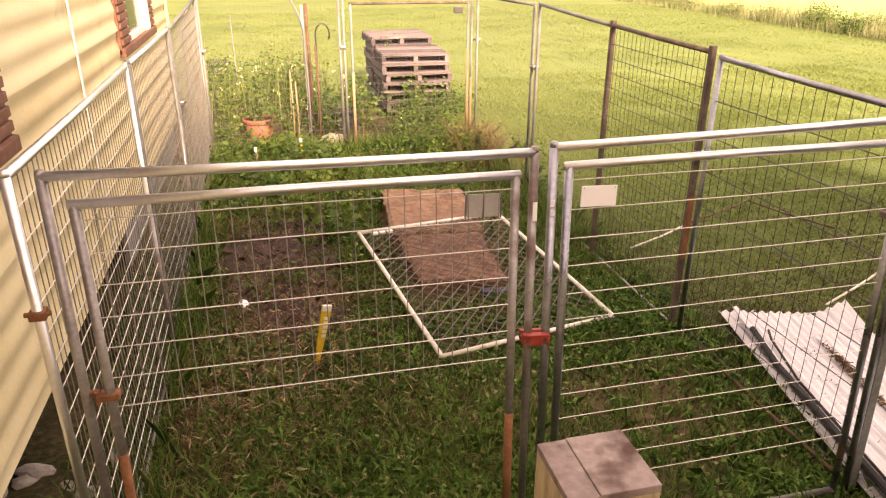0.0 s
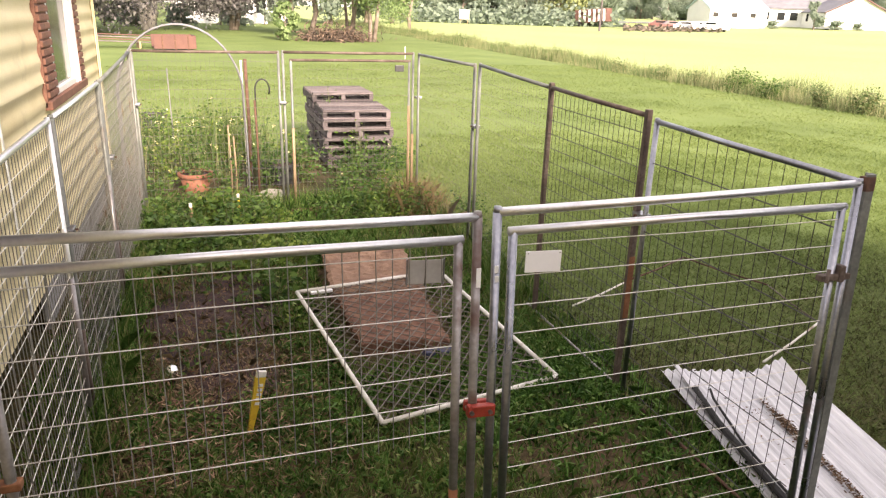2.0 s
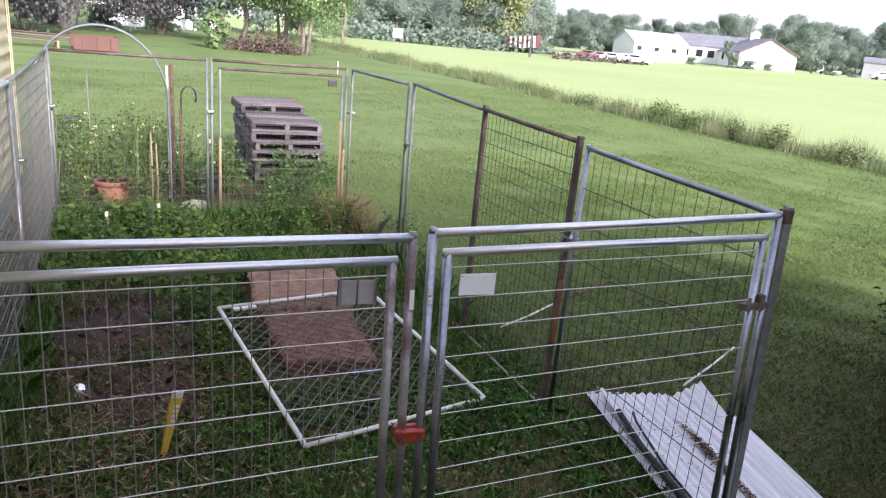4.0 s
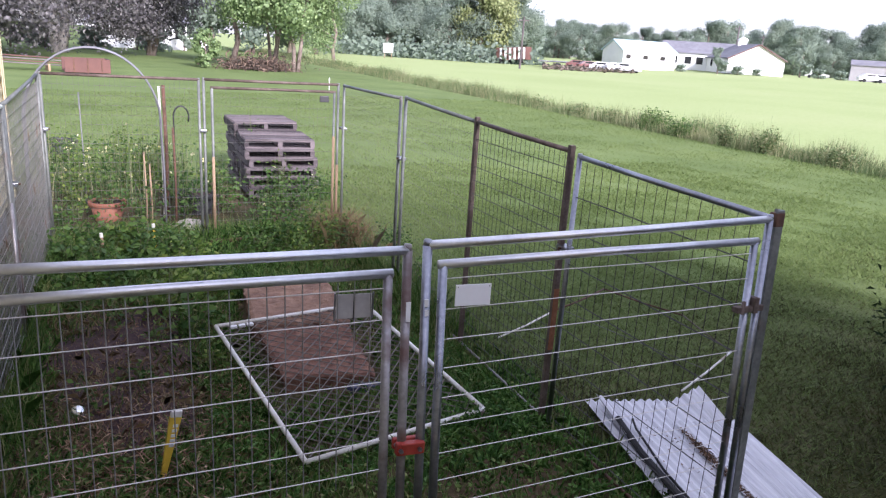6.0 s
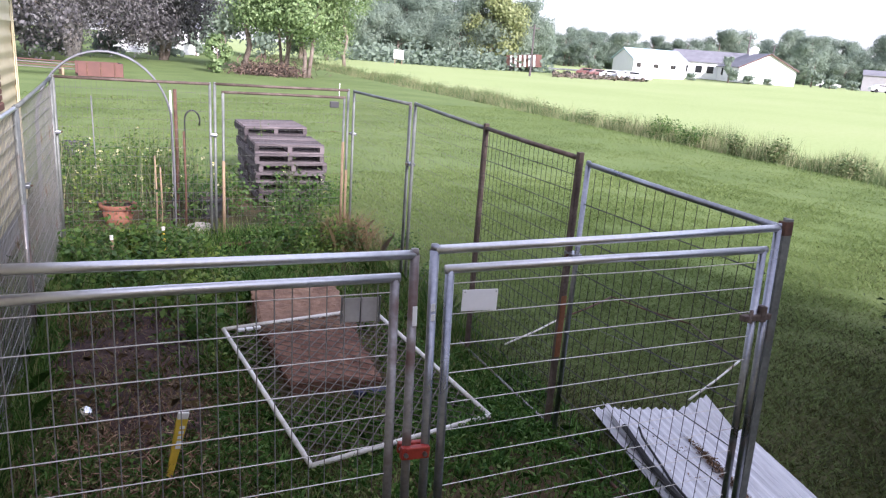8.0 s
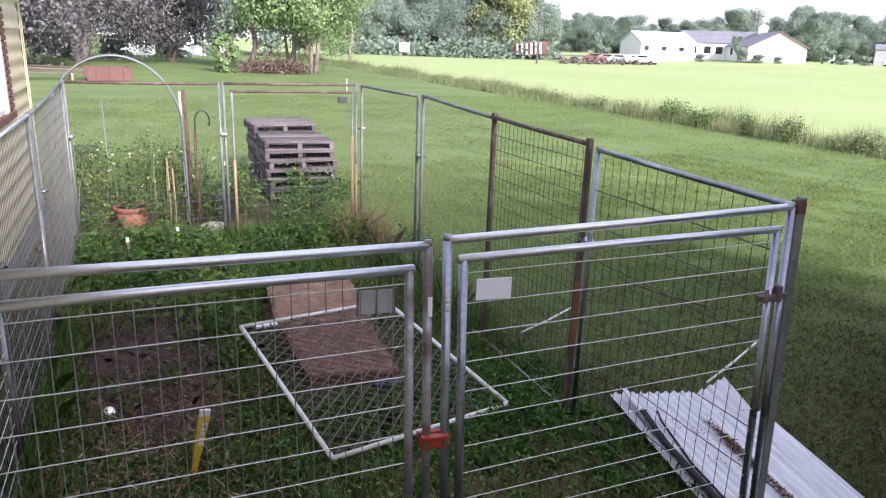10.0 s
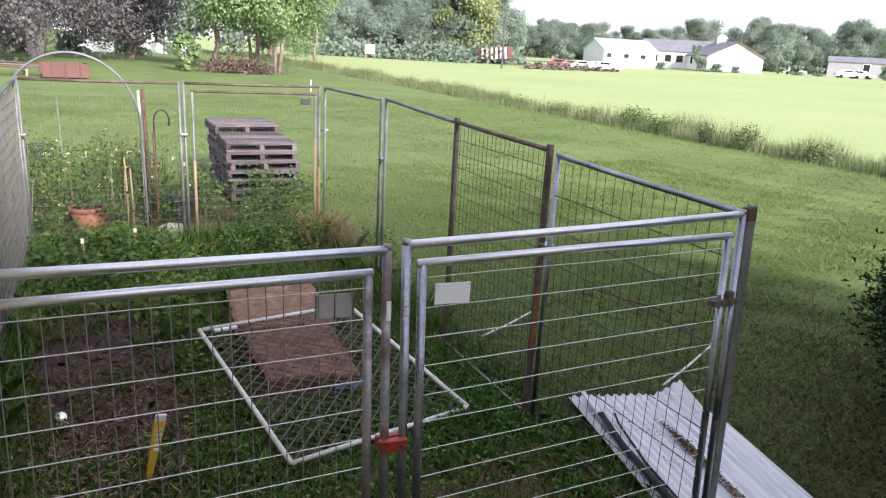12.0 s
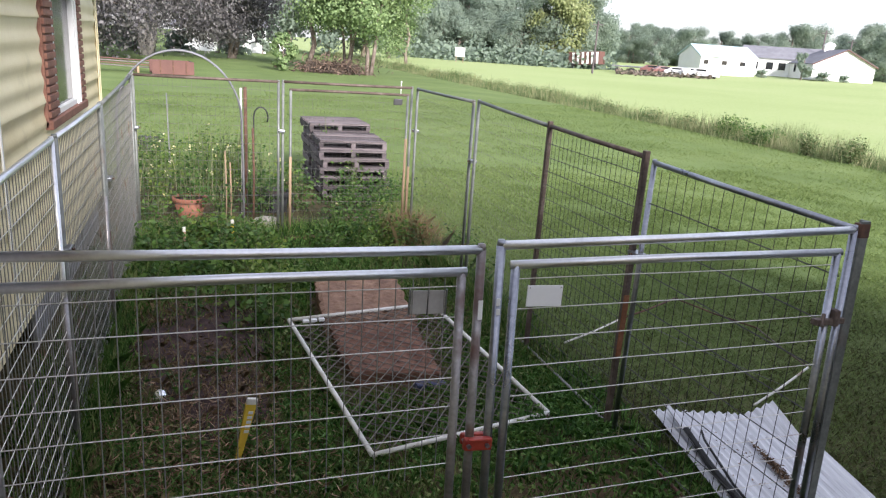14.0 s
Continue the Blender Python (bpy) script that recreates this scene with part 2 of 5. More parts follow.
BRUSH = mat("brush_pile", [(0.04, 0.03, 0.022), (0.085, 0.055, 0.042), (0.15, 0.105, 0.075)], 2, 0.9, 0.0, 0.0, island=0.6)
FARWALL = mat("white_wall", [(0.72, 0.72, 0.71), (0.8, 0.8, 0.79)], 0.6, 0.7, 0.0, 0.0)
ROOFBLUE = mat("pale_blue_metal_roof", [(0.35, 0.47, 0.52), (0.45, 0.57, 0.62)], 0.5, 0.5, 0.0, 0.0)
ROOFGREY = mat("grey_shingles", [(0.13, 0.13, 0.15), (0.22, 0.22, 0.24)], 1.0, 0.85, 0.0, 0.2)
GREYWALL = mat("grey_cladding", [(0.27, 0.26, 0.27), (0.35, 0.34, 0.35)], 0.6, 0.7, 0.0, 0.0)
REDWALL = mat("faded_red", [(0.08, 0.036, 0.03), (0.15, 0.072, 0.056)], 1.2, 0.8, 0.0, 0.1)
CARWHITE = mat("white_car_paint", [(0.7, 0.7, 0.7), (0.8, 0.8, 0.8)], 1, 0.3, 0.0, 0.0)
CARRED = mat("red_car_paint", [(0.12, 0.05, 0.045), (0.2, 0.085, 0.075)], 1, 0.35, 0.0, 0.0)
DARKGLASS = mat("dark_glass", [(0.012, 0.014, 0.016), (0.025, 0.028, 0.03)], 1, 0.12, 0.0, 0.0, rvar=0.03)
RUBBER = mat("rubber", [(0.015, 0.015, 0.015), (0.03, 0.03, 0.03)], 3, 0.9, 0.0, 0.0)


def ground_material():
    m = bpy.data.materials.new("ground")
    m.use_nodes = True
    N, L = m.node_tree.nodes, m.node_tree.links
    b = N["Principled BSDF"]
    tc = N.new("ShaderNodeTexCoord")
    sep = N.new("ShaderNodeSeparateXYZ")
    L.new(tc.outputs["Object"], sep.inputs[0])

    def nz(scale, detail=6.0):
        n = N.new("ShaderNodeTexNoise")
        n.inputs["Scale"].default_value, n.inputs["Detail"].default_value = scale, detail
        L.new(tc.outputs["Object"], n.inputs["Vector"])
        return n.outputs["Fac"]

    def ramp(f, *cs, lo=0.32, hi=0.68):
        r = N.new("ShaderNodeValToRGB")
        e = r.color_ramp.elements
        e[0].position, e[1].position = lo, hi
        e[0].color, e[1].color = (*cs[0], 1), (*cs[-1], 1)
        for i, c in enumerate(cs[1:-1]):
            e.new(lo + (hi - lo) * (i + 1) / (len(cs) - 1)).color = (*c, 1)
        L.new(f, r.inputs[0])
        return r.outputs[0]

    def mix(f, a, c, kind='MIX'):
        x = N.new("ShaderNodeMix")
        x.data_type, x.blend_type = 'RGBA', kind
        if isinstance(f, float):
            x.inputs["Factor"].default_value = f
        else:
            L.new(f, x.inputs["Factor"])
        L.new(a, x.inputs["A"])
        L.new(c, x.inputs["B"])
        return x.outputs["Result"]

    def band(sock, lo, hi):
        r = N.new("ShaderNodeMapRange")
        r.interpolation_type = 'SMOOTHSTEP'
        r.inputs["From Min"].default_value, r.inputs["From Max"].default_value = lo, hi
        L.new(sock, r.inputs["Value"])
        return r.outputs[0]
    lawn = mix(0.5, ramp(nz(0.35), (0.096, 0.134, 0.037), (0.138, 0.186, 0.056), (0.174, 0.222, 0.075)), ramp(nz(30, 4), (0.081, 0.118, 0.036), (0.121, 0.18, 0.054), (0.167, 0.225, 0.081)))
    yard = mix(0.5, ramp(nz(1.3), (0.034, 0.038, 0.014), (0.076, 0.065, 0.028), (0.165, 0.098, 0.063)), ramp(nz(26, 5), (0.014, 0.017, 0.006), (0.056, 0.052, 0.022), (0.145, 0.098, 0.06)))
    field = mix(0.4, ramp(nz(0.06), (0.265, 0.335, 0.125), (0.30, 0.37, 0.15), (0.335, 0.39, 0.175)), ramp(nz(4, 8), (0.25, 0.305, 0.11), (0.31, 0.37, 0.15), (0.37, 0.415, 0.21)))
    w = N.new("ShaderNodeMath")
    w.operation = 'MULTIPLY_ADD'
    w.inputs[1].default_value = 0.8
    L.new(nz(1.1), w.inputs[0])
    L.new(sep.outputs["X"], w.inputs[2])
    out_y = N.new("ShaderNodeMath")
    out_y.operation = 'MULTIPLY_ADD'
    out_y.inputs[1].default_value = 1.5
    L.new(nz(0.8), out_y.inputs[0])
    L.new(sep.outputs["Y"], out_y.inputs[2])
    mx = N.new("ShaderNodeMath")
    mx.operation = 'MAXIMUM'
    turf_shade = N.new("ShaderNodeMath")       # darker, browner turf close to the porch: shade put into the colour
    turf_shade.operation = 'MULTIPLY'
    L.new(band(w.outputs[0], 3.2, 4.2), turf_shade.inputs[0])
    L.new(band(out_y.outputs[0], 1.5, 8.5), turf_shade.inputs[1])
    L.new(turf_shade.outputs[0], mx.inputs[0])
    L.new(band(out_y.outputs[0], 12.5, 14.5), mx.inputs[1])
    col = mix(band(sep.outputs["X"], 19.0, 20.5), mix(mx.outputs[0], yard, lawn), field)
    L.new(col, b.inputs["Base Color"])
    b.inputs["Roughness"].default_value = 0.95
    b.inputs["Specular IOR Level"].default_value = 0.2
    bp = N.new("ShaderNodeBump")
    bp.inputs["Strength"].default_value, bp.inputs["Distance"].default_value = 0.6, 0.03
    L.new(nz(24, 6), bp.inputs["Height"])
    L.new(bp.outputs[0], b.inputs["Normal"])
    return m


GROUND = ground_material()


# ---- builders ----
def mesh(name, geo, material, smooth=False):
    if isinstance(geo, bmesh.types.BMesh):
        me = bpy.data.meshes.new(name)
        geo.to_mesh(me)
        geo.free()
    else:
        me = bpy.data.meshes.new(name)
        me.from_pydata([tuple(v) for v in geo[0]], [], [tuple(f) for f in geo[1]])
    me.materials.append(material)
    if smooth:
        me.polygons.foreach_set("use_smooth", [True] * len(me.polygons))
    me.update()
    return me


def part(name, geo, material, parent, label="", smooth=False):
    ob = new(name, geo if isinstance(geo, bpy.types.Mesh) else mesh(name, geo, material, smooth))
    ob.parent = parent
    return tagged(ob, label)


def thing(name, m, label, category, group="", kind=""):
    ob = new(name)
    ob.empty_display_size = 0.1
    ob.matrix_world = m
    return tagged(ob, label, category, group, kind)


def join(*geos):
    V, F = [], []
    for v, f in geos:
        o = len(V)
        V += [tuple(p) for p in v]
        F += [tuple(i + o for i in q) for q in f]
    return V, F


def sweep(points, radii, n=8, closed_ends=True):
    """A tapered tube along points."""
    P = [Vector(p) for p in points]
    if not isinstance(radii, (list, tuple)):
        radii = [radii] * len(P)
    V, F = [], []
    up = None
    for i, p in enumerate(P):
        d = (P[min(i + 1, len(P) - 1)] - P[max(i - 1, 0)]).normalized()
        if up is None:
            up = Vector((0, 0, 1)) if abs(d.z) < 0.9 else Vector((1, 0, 0))
        a = d.cross(up).normalized()
        b = a.cross(d).normalized()
        up = b
        for k in range(n):
            t = 2 * math.pi * k / n
            V.append(p + (a * math.cos(t) + b * math.sin(t)) * radii[i])
    for i in range(len(P) - 1):
        for k in range(n):
            F.append((i * n + k, i * n + (k + 1) % n, (i + 1) * n + (k + 1) % n, (i + 1) * n + k))
    if closed_ends:
        F.append(tuple(range(n - 1, -1, -1)))
        F.append(tuple(range((len(P) - 1) * n, len(P) * n)))
    return V, F


def rods(segs, r, n=4):
    """Many thin straight wires in one mesh."""
    return join(*[sweep(s, r, n, False) for s in segs])


def box(sx, sy, sz, at=(0, 0, 0), bevel=0.0, m=None):
    """A box with its middle at `at`, edges rounded."""
    bm = bmesh.new()
    bmesh.ops.create_cube(bm, size=1)
    bmesh.ops.scale(bm, vec=(sx, sy, sz), verts=bm.verts)
    if bevel:
        bmesh.ops.bevel(bm, geom=list(bm.edges), offset=bevel, segments=2, affect='EDGES', profile=0.6)
    if m is not None:
        bmesh.ops.transform(bm, matrix=m, verts=bm.verts)
    bmesh.ops.translate(bm, vec=at, verts=bm.verts)
    bm.verts.index_update()
    out = [tuple(v.co) for v in bm.verts], [tuple(v.index for v in f.verts) for f in bm.faces]
    bm.free()
    return out


def lathe(profile, n=24):
    """Turned shape from (radius, height) pairs."""
    V = [(r * math.cos(2 * math.pi * k / n), r * math.sin(2 * math.pi * k / n), z) for r, z in profile for k in range(n)]
    F = [(i * n + k, i * n + (k + 1) % n, (i + 1) * n + (k + 1) % n, (i + 1) * n + k) for i in range(len(profile) - 1) for k in range(n)]
    return V, F


def fast_mesh(name, verts, faces_n, material):
    """verts: (k, faces_n, 3): k separate polygons of faces_n corners."""
    k = len(verts)
    me = bpy.data.meshes.new(name)
    me.vertices.add(k * faces_n)
    me.vertices.foreach_set("co", np.asarray(verts, np.float32).ravel())
    me.loops.add(k * faces_n)
    me.loops.foreach_set("vertex_index", np.arange(k * faces_n, dtype=np.int32))
    me.polygons.add(k)
    me.polygons.foreach_set("loop_start", np.arange(0, k * faces_n, faces_n, dtype=np.int32))
    me.materials.append(material)
    me.update(calc_edges=True)
    return me


def blades(xy, height, width, lean, rng, z0=0.0):
    """Bent grass blades as 5-cornered leaves: (k, 5, 3)."""
    k = len(xy)
    a = rng.uniform(0, 2 * np.pi, k)
    side = np.stack([np.cos(a), np.sin(a), 0 * a], 1) * (width / 2)[:, None]
    b = rng.uniform(0, 2 * np.pi, k)
    off = np.stack([np.cos(b), np.sin(b), 0 * b], 1) * (lean * height)[:, None]
    base = np.stack([xy[:, 0], xy[:, 1], np.zeros(k) + z0], 1)
    mid = base + off * 0.35 + np.array([0, 0, 1.0]) * (height * 0.6)[:, None]
    tip = base + off + np.array([0, 0, 1.0]) * (height * np.sqrt(np.clip(1 - lean**2 * 0.5, 0.2, 1)))[:, None]
    return np.stack([base - side, base + side, mid + side * 0.8, tip, mid - side * 0.8], 1)


def leaves(centres, size, rng, flat=0.4, aspect=0.55, outward=None):
    """Diamond-like folded leaves round centres: (k, 4, 3); outward: the way that each leaf's face roughly looks."""
    k = len(centres)
    a = rng.normal(0, 1, (k, 3))
    a[:, 2] *= flat
    u = rng.normal(0, 1, (k, 3))
    if outward is not None:
        u = outward / np.linalg.norm(outward, axis=1)[:, None] + u * 0.35
        a = np.cross(u, a)
    a /= np.linalg.norm(a, axis=1)[:, None]
    b = np.cross(a, u)
    b /= np.linalg.norm(b, axis=1)[:, None]
    s = (size * rng.uniform(0.6, 1.3, k))[:, None]
    c = np.asarray(centres)
    return np.stack([c - a * s * 0.5, c + b * s * aspect * 0.5 + a * s * 0.05, c + a * s * 0.5, c - b * s * aspect * 0.5 + a * s * 0.05], 1)


def short_blades(xy, height, width, lean, rng, z0=0.0):
    """Single three-cornered blades: (k, 3, 3)."""
    k = len(xy)
    a, b = rng.uniform(0, 2 * np.pi, k), rng.uniform(0, 2 * np.pi, k)
    side = np.stack([np.cos(a), np.sin(a), 0 * a], 1) * (width / 2)[:, None]
    base = np.stack([xy[:, 0], xy[:, 1], np.zeros(k) + z0], 1)
    tip = base + np.stack([np.cos(b) * lean, np.sin(b) * lean, 1 - 0.35 * lean], 1) * height[:, None]
    return np.stack([base - side, base + side, tip], 1)


# ---- ground ----
def axis(*bits):
    out = []
    for lo, hi, step in bits:
        out += list(np.arange(lo, hi, step))
    return np.array(sorted(set(np.round(out, 3))))


gx = axis((-600, -20, 80), (-20, -2, 3), (-2, 6, 0.25), (6, 24, 1.0), (24, 60, 6), (60, 180, 8), (180, 700, 80))
gy = axis((-200, -10, 40), (-10, 0, 2), (0, 13, 0.25), (13, 40, 1.5), (40, 120, 10), (120, 900, 80))
X, Y = np.meshgrid(gx, gy)


def rise(x):
    """The far side of the field lies a little higher."""
    q = np.clip((np.asarray(x, float) - 55) / 55, 0, 1)
    return 1.35 * q * q * (3 - 2 * q)


def ground_z(x, y):
    near = np.clip(1 - np.hypot(x - 2, y - 6) / 30, 0, 1)
    swell = 0.018 * np.sin(1.7 * x + 0.6 * y) + 0.014 * np.sin(2.9 * y - 1.1 * x) + 0.01 * np.sin(5.1 * x + 3.3 * y)
    ditch = -0.22 * np.exp(-((x - 19.3) / 1.0) ** 2)
    return swell * near + ditch + rise(x)


gv = np.stack([X.ravel(), Y.ravel(), ground_z(X, Y).ravel()], 1)
nx = len(gx)
gf = [(j * nx + i, j * nx + i + 1, (j + 1) * nx + i + 1, (j + 1) * nx + i) for j in range(len(gy) - 1) for i in range(nx - 1)]
tagged(new("ground", mesh("ground", (gv, gf), GROUND, True)), "wide flat ground of mown lawn and bright green field", "ground", kind="structure")


# ---- the mobile home with its siding ----
WX, HY0, HY1, SB, ST = -0.59, -4.0, 9.62, 0.45, 3.05
WINS = [(6.48, 8.34, 1.59, 2.62), (2.0, 3.70, 1.58, 2.62)]
home = thing("mobile_home", pose(WX, 0, 0), "cream-yellow mobile home with horizontal lap siding on open crawl space", "house")


def siding_board(y0, y1, z0, z1, zb):
    """A sheet of waved metal siding from z0 to z1; zb: the foot of its full course."""
    n = max(3, int((z1 - z0) / 0.0125))
    prof = [(-0.02, z0)]
    for k in range(n + 1):
        z = z0 + (z1 - z0) * k / n
        q = (z - zb) / COURSE
        prof.append((0.012 * (1 - q) + 0.0065 * math.cos(2 * math.pi * 4 * q), z))
    prof.append((-0.02, z1))
    m_ = len(prof)
    V = [(x, y, z) for y in (y0, y1) for x, z in prof]
    F = [(k, (k + 1) % m_, m_ + (k + 1) % m_, m_ + k) for k in range(m_)] + [tuple(range(m_))[::-1], tuple(range(m_, 2 * m_))]
    return V, F


COURSE, LAP = 0.61, 0.173
for i in range(5):
    zb = 0.56 - COURSE + i * COURSE
    zlo, zhi = max(zb, SB), min(zb + COURSE, ST)
    cuts = sorted({zlo, zhi} | {w[k] for w in WINS for k in (2, 3) if zlo < w[k] < zhi})
    for za, zc in zip(cuts[:-1], cuts[1:]):
        spans = [(HY0, HY1)]
        for wy0, wy1, wz0, wz1 in WINS:
            if za >= wz0 - 0.001 and zc <= wz1 + 0.001:
                spans = [s for a, b in spans for s in ((a, min(b, wy0)), (max(a, wy1), b)) if s[1] - s[0] > 0.01]
        for a, b in spans:
            part("siding_board", siding_board(a, b, za, zc, zb), SIDING, home)
for y in (5.1, 1.2):
    part("joint_strip", box(0.01, 0.028, 2.5, (0.018, y, SB + 1.3), 0.003), WHITE, home, "thin white vertical joint strip")
part("corner_trim", join(box(0.012, 0.09, 2.62, (0.018, HY1 - 0.03, SB + 1.3), 0.004), box(0.1, 0.012, 2.62, (-0.02, HY1 + 0.012, SB + 1.3), 0.004)), SIDING, home)
# shell behind the boards, with the window openings left free
shell = []
ys = sorted([HY0, HY1 - 0.002] + [v for w in WINS for v in w[:2]])
for a, b in zip(ys[:-1], ys[1:]):
    w = [w for w in WINS if abs(w[0] - a) < 1e-6]
    if w:
        shell += [box(0.08, b - a, w[0][2] - SB, (-0.062, (a + b) / 2, (SB + w[0][2]) / 2)), box(0.08, b - a, ST - w[0][3], (-0.062, (a + b) / 2, (ST + w[0][3]) / 2))]
    else:
        shell.append(box(0.08, b - a, ST - SB, (-0.062, (a + b) / 2, (SB + ST) / 2)))
shell += [box(4.4, 0.08, ST - SB, (-2.3, HY1 - 0.05, (SB + ST) / 2)), box(4.4, 0.08, ST - SB, (-2.3, HY0 + 0.05, (SB + ST) / 2)), box(0.08, HY1 - HY0, ST - SB, (-4.5, (HY0 + HY1) / 2, (SB + ST) / 2))]
part("wall", join(*shell), SIDING, home)
part("floor_deck", box(4.4, HY1 - HY0 - 0.2, 0.12, (-2.26, (HY0 + HY1) / 2, SB + 0.08)), OLDWOOD, home)
part("end_siding", join(*[box(4.45, 0.02, LAP - 0.012, (-2.25, HY1 + 0.004, SB + (i + 0.5) * LAP), 0.004) for i in range(15)]), SIDING, home)
part("roof", join(box(5.1, HY1 - HY0 + 0.5, 0.1, (-2.25, (HY0 + HY1) / 2, ST + 0.06), 0.02), box(3.4, HY1 - HY0 + 0.5, 0.12, (-2.25, (HY0 + HY1) / 2, ST + 0.16), 0.03)), ROOFGREY, home)
part("skirting", join(*[box(0.03, 1.2, 0.52, (-0.1 - 0.02 * (i % 2), HY1 - 0.65 - 1.2 * i, 0.2), 0.006) for i in range(3)]), GREYWALL, home, "grey panel skirting")
part("far_skirting", join(box(0.03, HY1 - HY0, 0.6, (-4.4, (HY0 + HY1) / 2, 0.2)), box(4.3, 0.03, 0.6, (-2.3, HY0 + 0.2, 0.2))), GREYWALL, home)
for y in (-2.0, 0.4, 2.8, 5.2):
    part("support_block", join(*[box(0.4, 0.2, 0.19, (-0.9, y, 0.06 + 0.195 * i), 0.01) for i in range(2)]), STONE, home)
for (y0, y1, z0, z1), open_side in zip(WINS, (0, 1)):
    wf = part("window_frame", join(box(0.05, 0.05, z1 - z0, (0.0, y0 + 0.43, (z0 + z1) / 2), 0.006), box(0.06, 0.06, z1 - z0, (0.01, y1 - 0.3, (z0 + z1) / 2), 0.006),
                                   box(0.05, y1 - y0 - 0.6, 0.05, (0.0, (y0 + y1) / 2 + 0.05, z0 + 0.08), 0.006), box(0.05, y1 - y0 - 0.6, 0.05, (0.0, (y0 + y1) / 2 + 0.05, z1 - 0.03), 0.006),
                                   box(0.05, 0.035, z1 - z0, (0.012, y1 - 0.44, (z0 + z1) / 2), 0.006)), WHITE, home, "white window frame")
    pane = part("pane", box(0.006, y1 - y0 - 0.62, z1 - z0 - 0.05, (-0.012, (y0 + y1) / 2 + 0.05, (z0 + z1) / 2)), DARKGLASS, wf)
    part("sill", box(0.07, y1 - y0, 0.07, (0.02, (y0 + y1) / 2, z0 + 0.02), 0.01), BRICKTRIM, wf)
    for a, b in ((y0, y0 + 0.40), (y1 - 0.26, y1)):
        sh = part("shutter", box(0.03, b - a, z1 - z0, (0.012, (a + b) / 2, (z0 + z1) / 2), 0.006), BRICKTRIM, home, "red-brown shutter with ribbed edge")
        for k in range(int((z1 - z0) / 0.062)):
            part("slat", box(0.022, (b - a) * 0.92, 0.046, (0.034, (a + b) / 2, z0 + 0.035 + k * 0.062), 0.006), BRICKTRIM, sh)

# unseen wall and roof, added to close the place and shade the yard
tagged(new("wall_south", mesh("wall_south", join(box(14, 0.2, 3.9, (2.0, -2.4, 1.95)), box(14.4, 3.0, 0.15, (2.0, -3.5, 3.97))), SIDING)), "plain cream wall, unseen, added behind the porch to shade the yard", "wall", kind="structure")
tagged(new("shade_roof_south", mesh("shade_roof_south", ([(-5.2, -1.95, 4.05), (9.2, -1.95, 4.05), (9.2, -5.0, 6.4), (-5.2, -5.0, 6.4), (-5.2, -8.0, 4.05), (9.2, -8.0, 4.05), (-5.2, -5.0, 6.2), (9.2, -5.0, 6.2)], [(0, 1, 2, 3), (3, 2, 5, 4), (1, 0, 6, 7), (7, 6, 4, 5), (0, 3, 6), (1, 7, 2), (3, 4, 6), (2, 7, 5)]), ROOFGREY)), "grey shingle gable roof, unseen, added behind the porch to shade the yard", "roof", kind="structure")

# pale rubble and rags under the floor
rng = np.random.default_rng(5)
for k in range(26):
    x, y = -0.62 + rng.uniform(-0.45, 0.3), 2.2 + rng.uniform(0, 1.3)
    r = rng.uniform(0.025, 0.06)
    bm = bmesh.new()
    bmesh.ops.create_icosphere(bm, subdivisions=2, radius=r)
    for v in bm.verts:
        v.co = Vector((v.co.x * 1.6, v.co.y, v.co.z * 0.4)) * (1 + 0.6 * noise.noise(v.co * 20 + Vector((k, 0, 0))))
    ob = new("rubble_stone", mesh("rubble_stone", bm, STONE))
    ob.matrix_world = pose(x, y, r * 0.35, 0, 0, 40 * k)
    tagged(ob, "pale broken stone lying beside the crawl space", "stone", "rubble by the house")


# ---- fence panels ----
H = 1.81
R = 0.016


def mesh_wires(x0, x1, z0, z1, dx, dz, r, material, parent, sag=0.0, seed=0, first=None, drop=0.0, upright=None, ur=0.7):
    """Upright and cross wires; first: how far the highest cross wire lies below z1; drop: by how much it falls to the far end."""
    rg = random.Random(seed)
    segs, ups = [], []
    if dx:
        n = max(1, round((x1 - x0) / dx))
        for i in range(1, n):
            x = x0 + (x1 - x0) * i / n + rg.uniform(-0.003, 0.003)
            ups.append([(x + rg.uniform(-0.004, 0.004), 0.002, z0 + rg.uniform(-0.03, 0.01)), (x, 0.002, z1 - drop * i / n)])
    n = max(1, round((z1 - z0) / dz))
    for j in range(n):
        z = z1 - (first or dz) - dz * j
        if z < z0 + 0.02:
            break
        pts = [(x0 + (x1 - x0) * q / 4, -0.002, z - drop * q / 4 + sag * rg.uniform(-1, 1)) for q in range(5)]
        segs += [list(p) for p in zip(pts[:-1], pts[1:])]
    part("wire_grid", rods(segs, r), material, parent)["kind"] = "stuff"
    if ups:
        part("wire_upright", rods(ups, r * ur), upright or material, parent)["kind"] = "stuff"


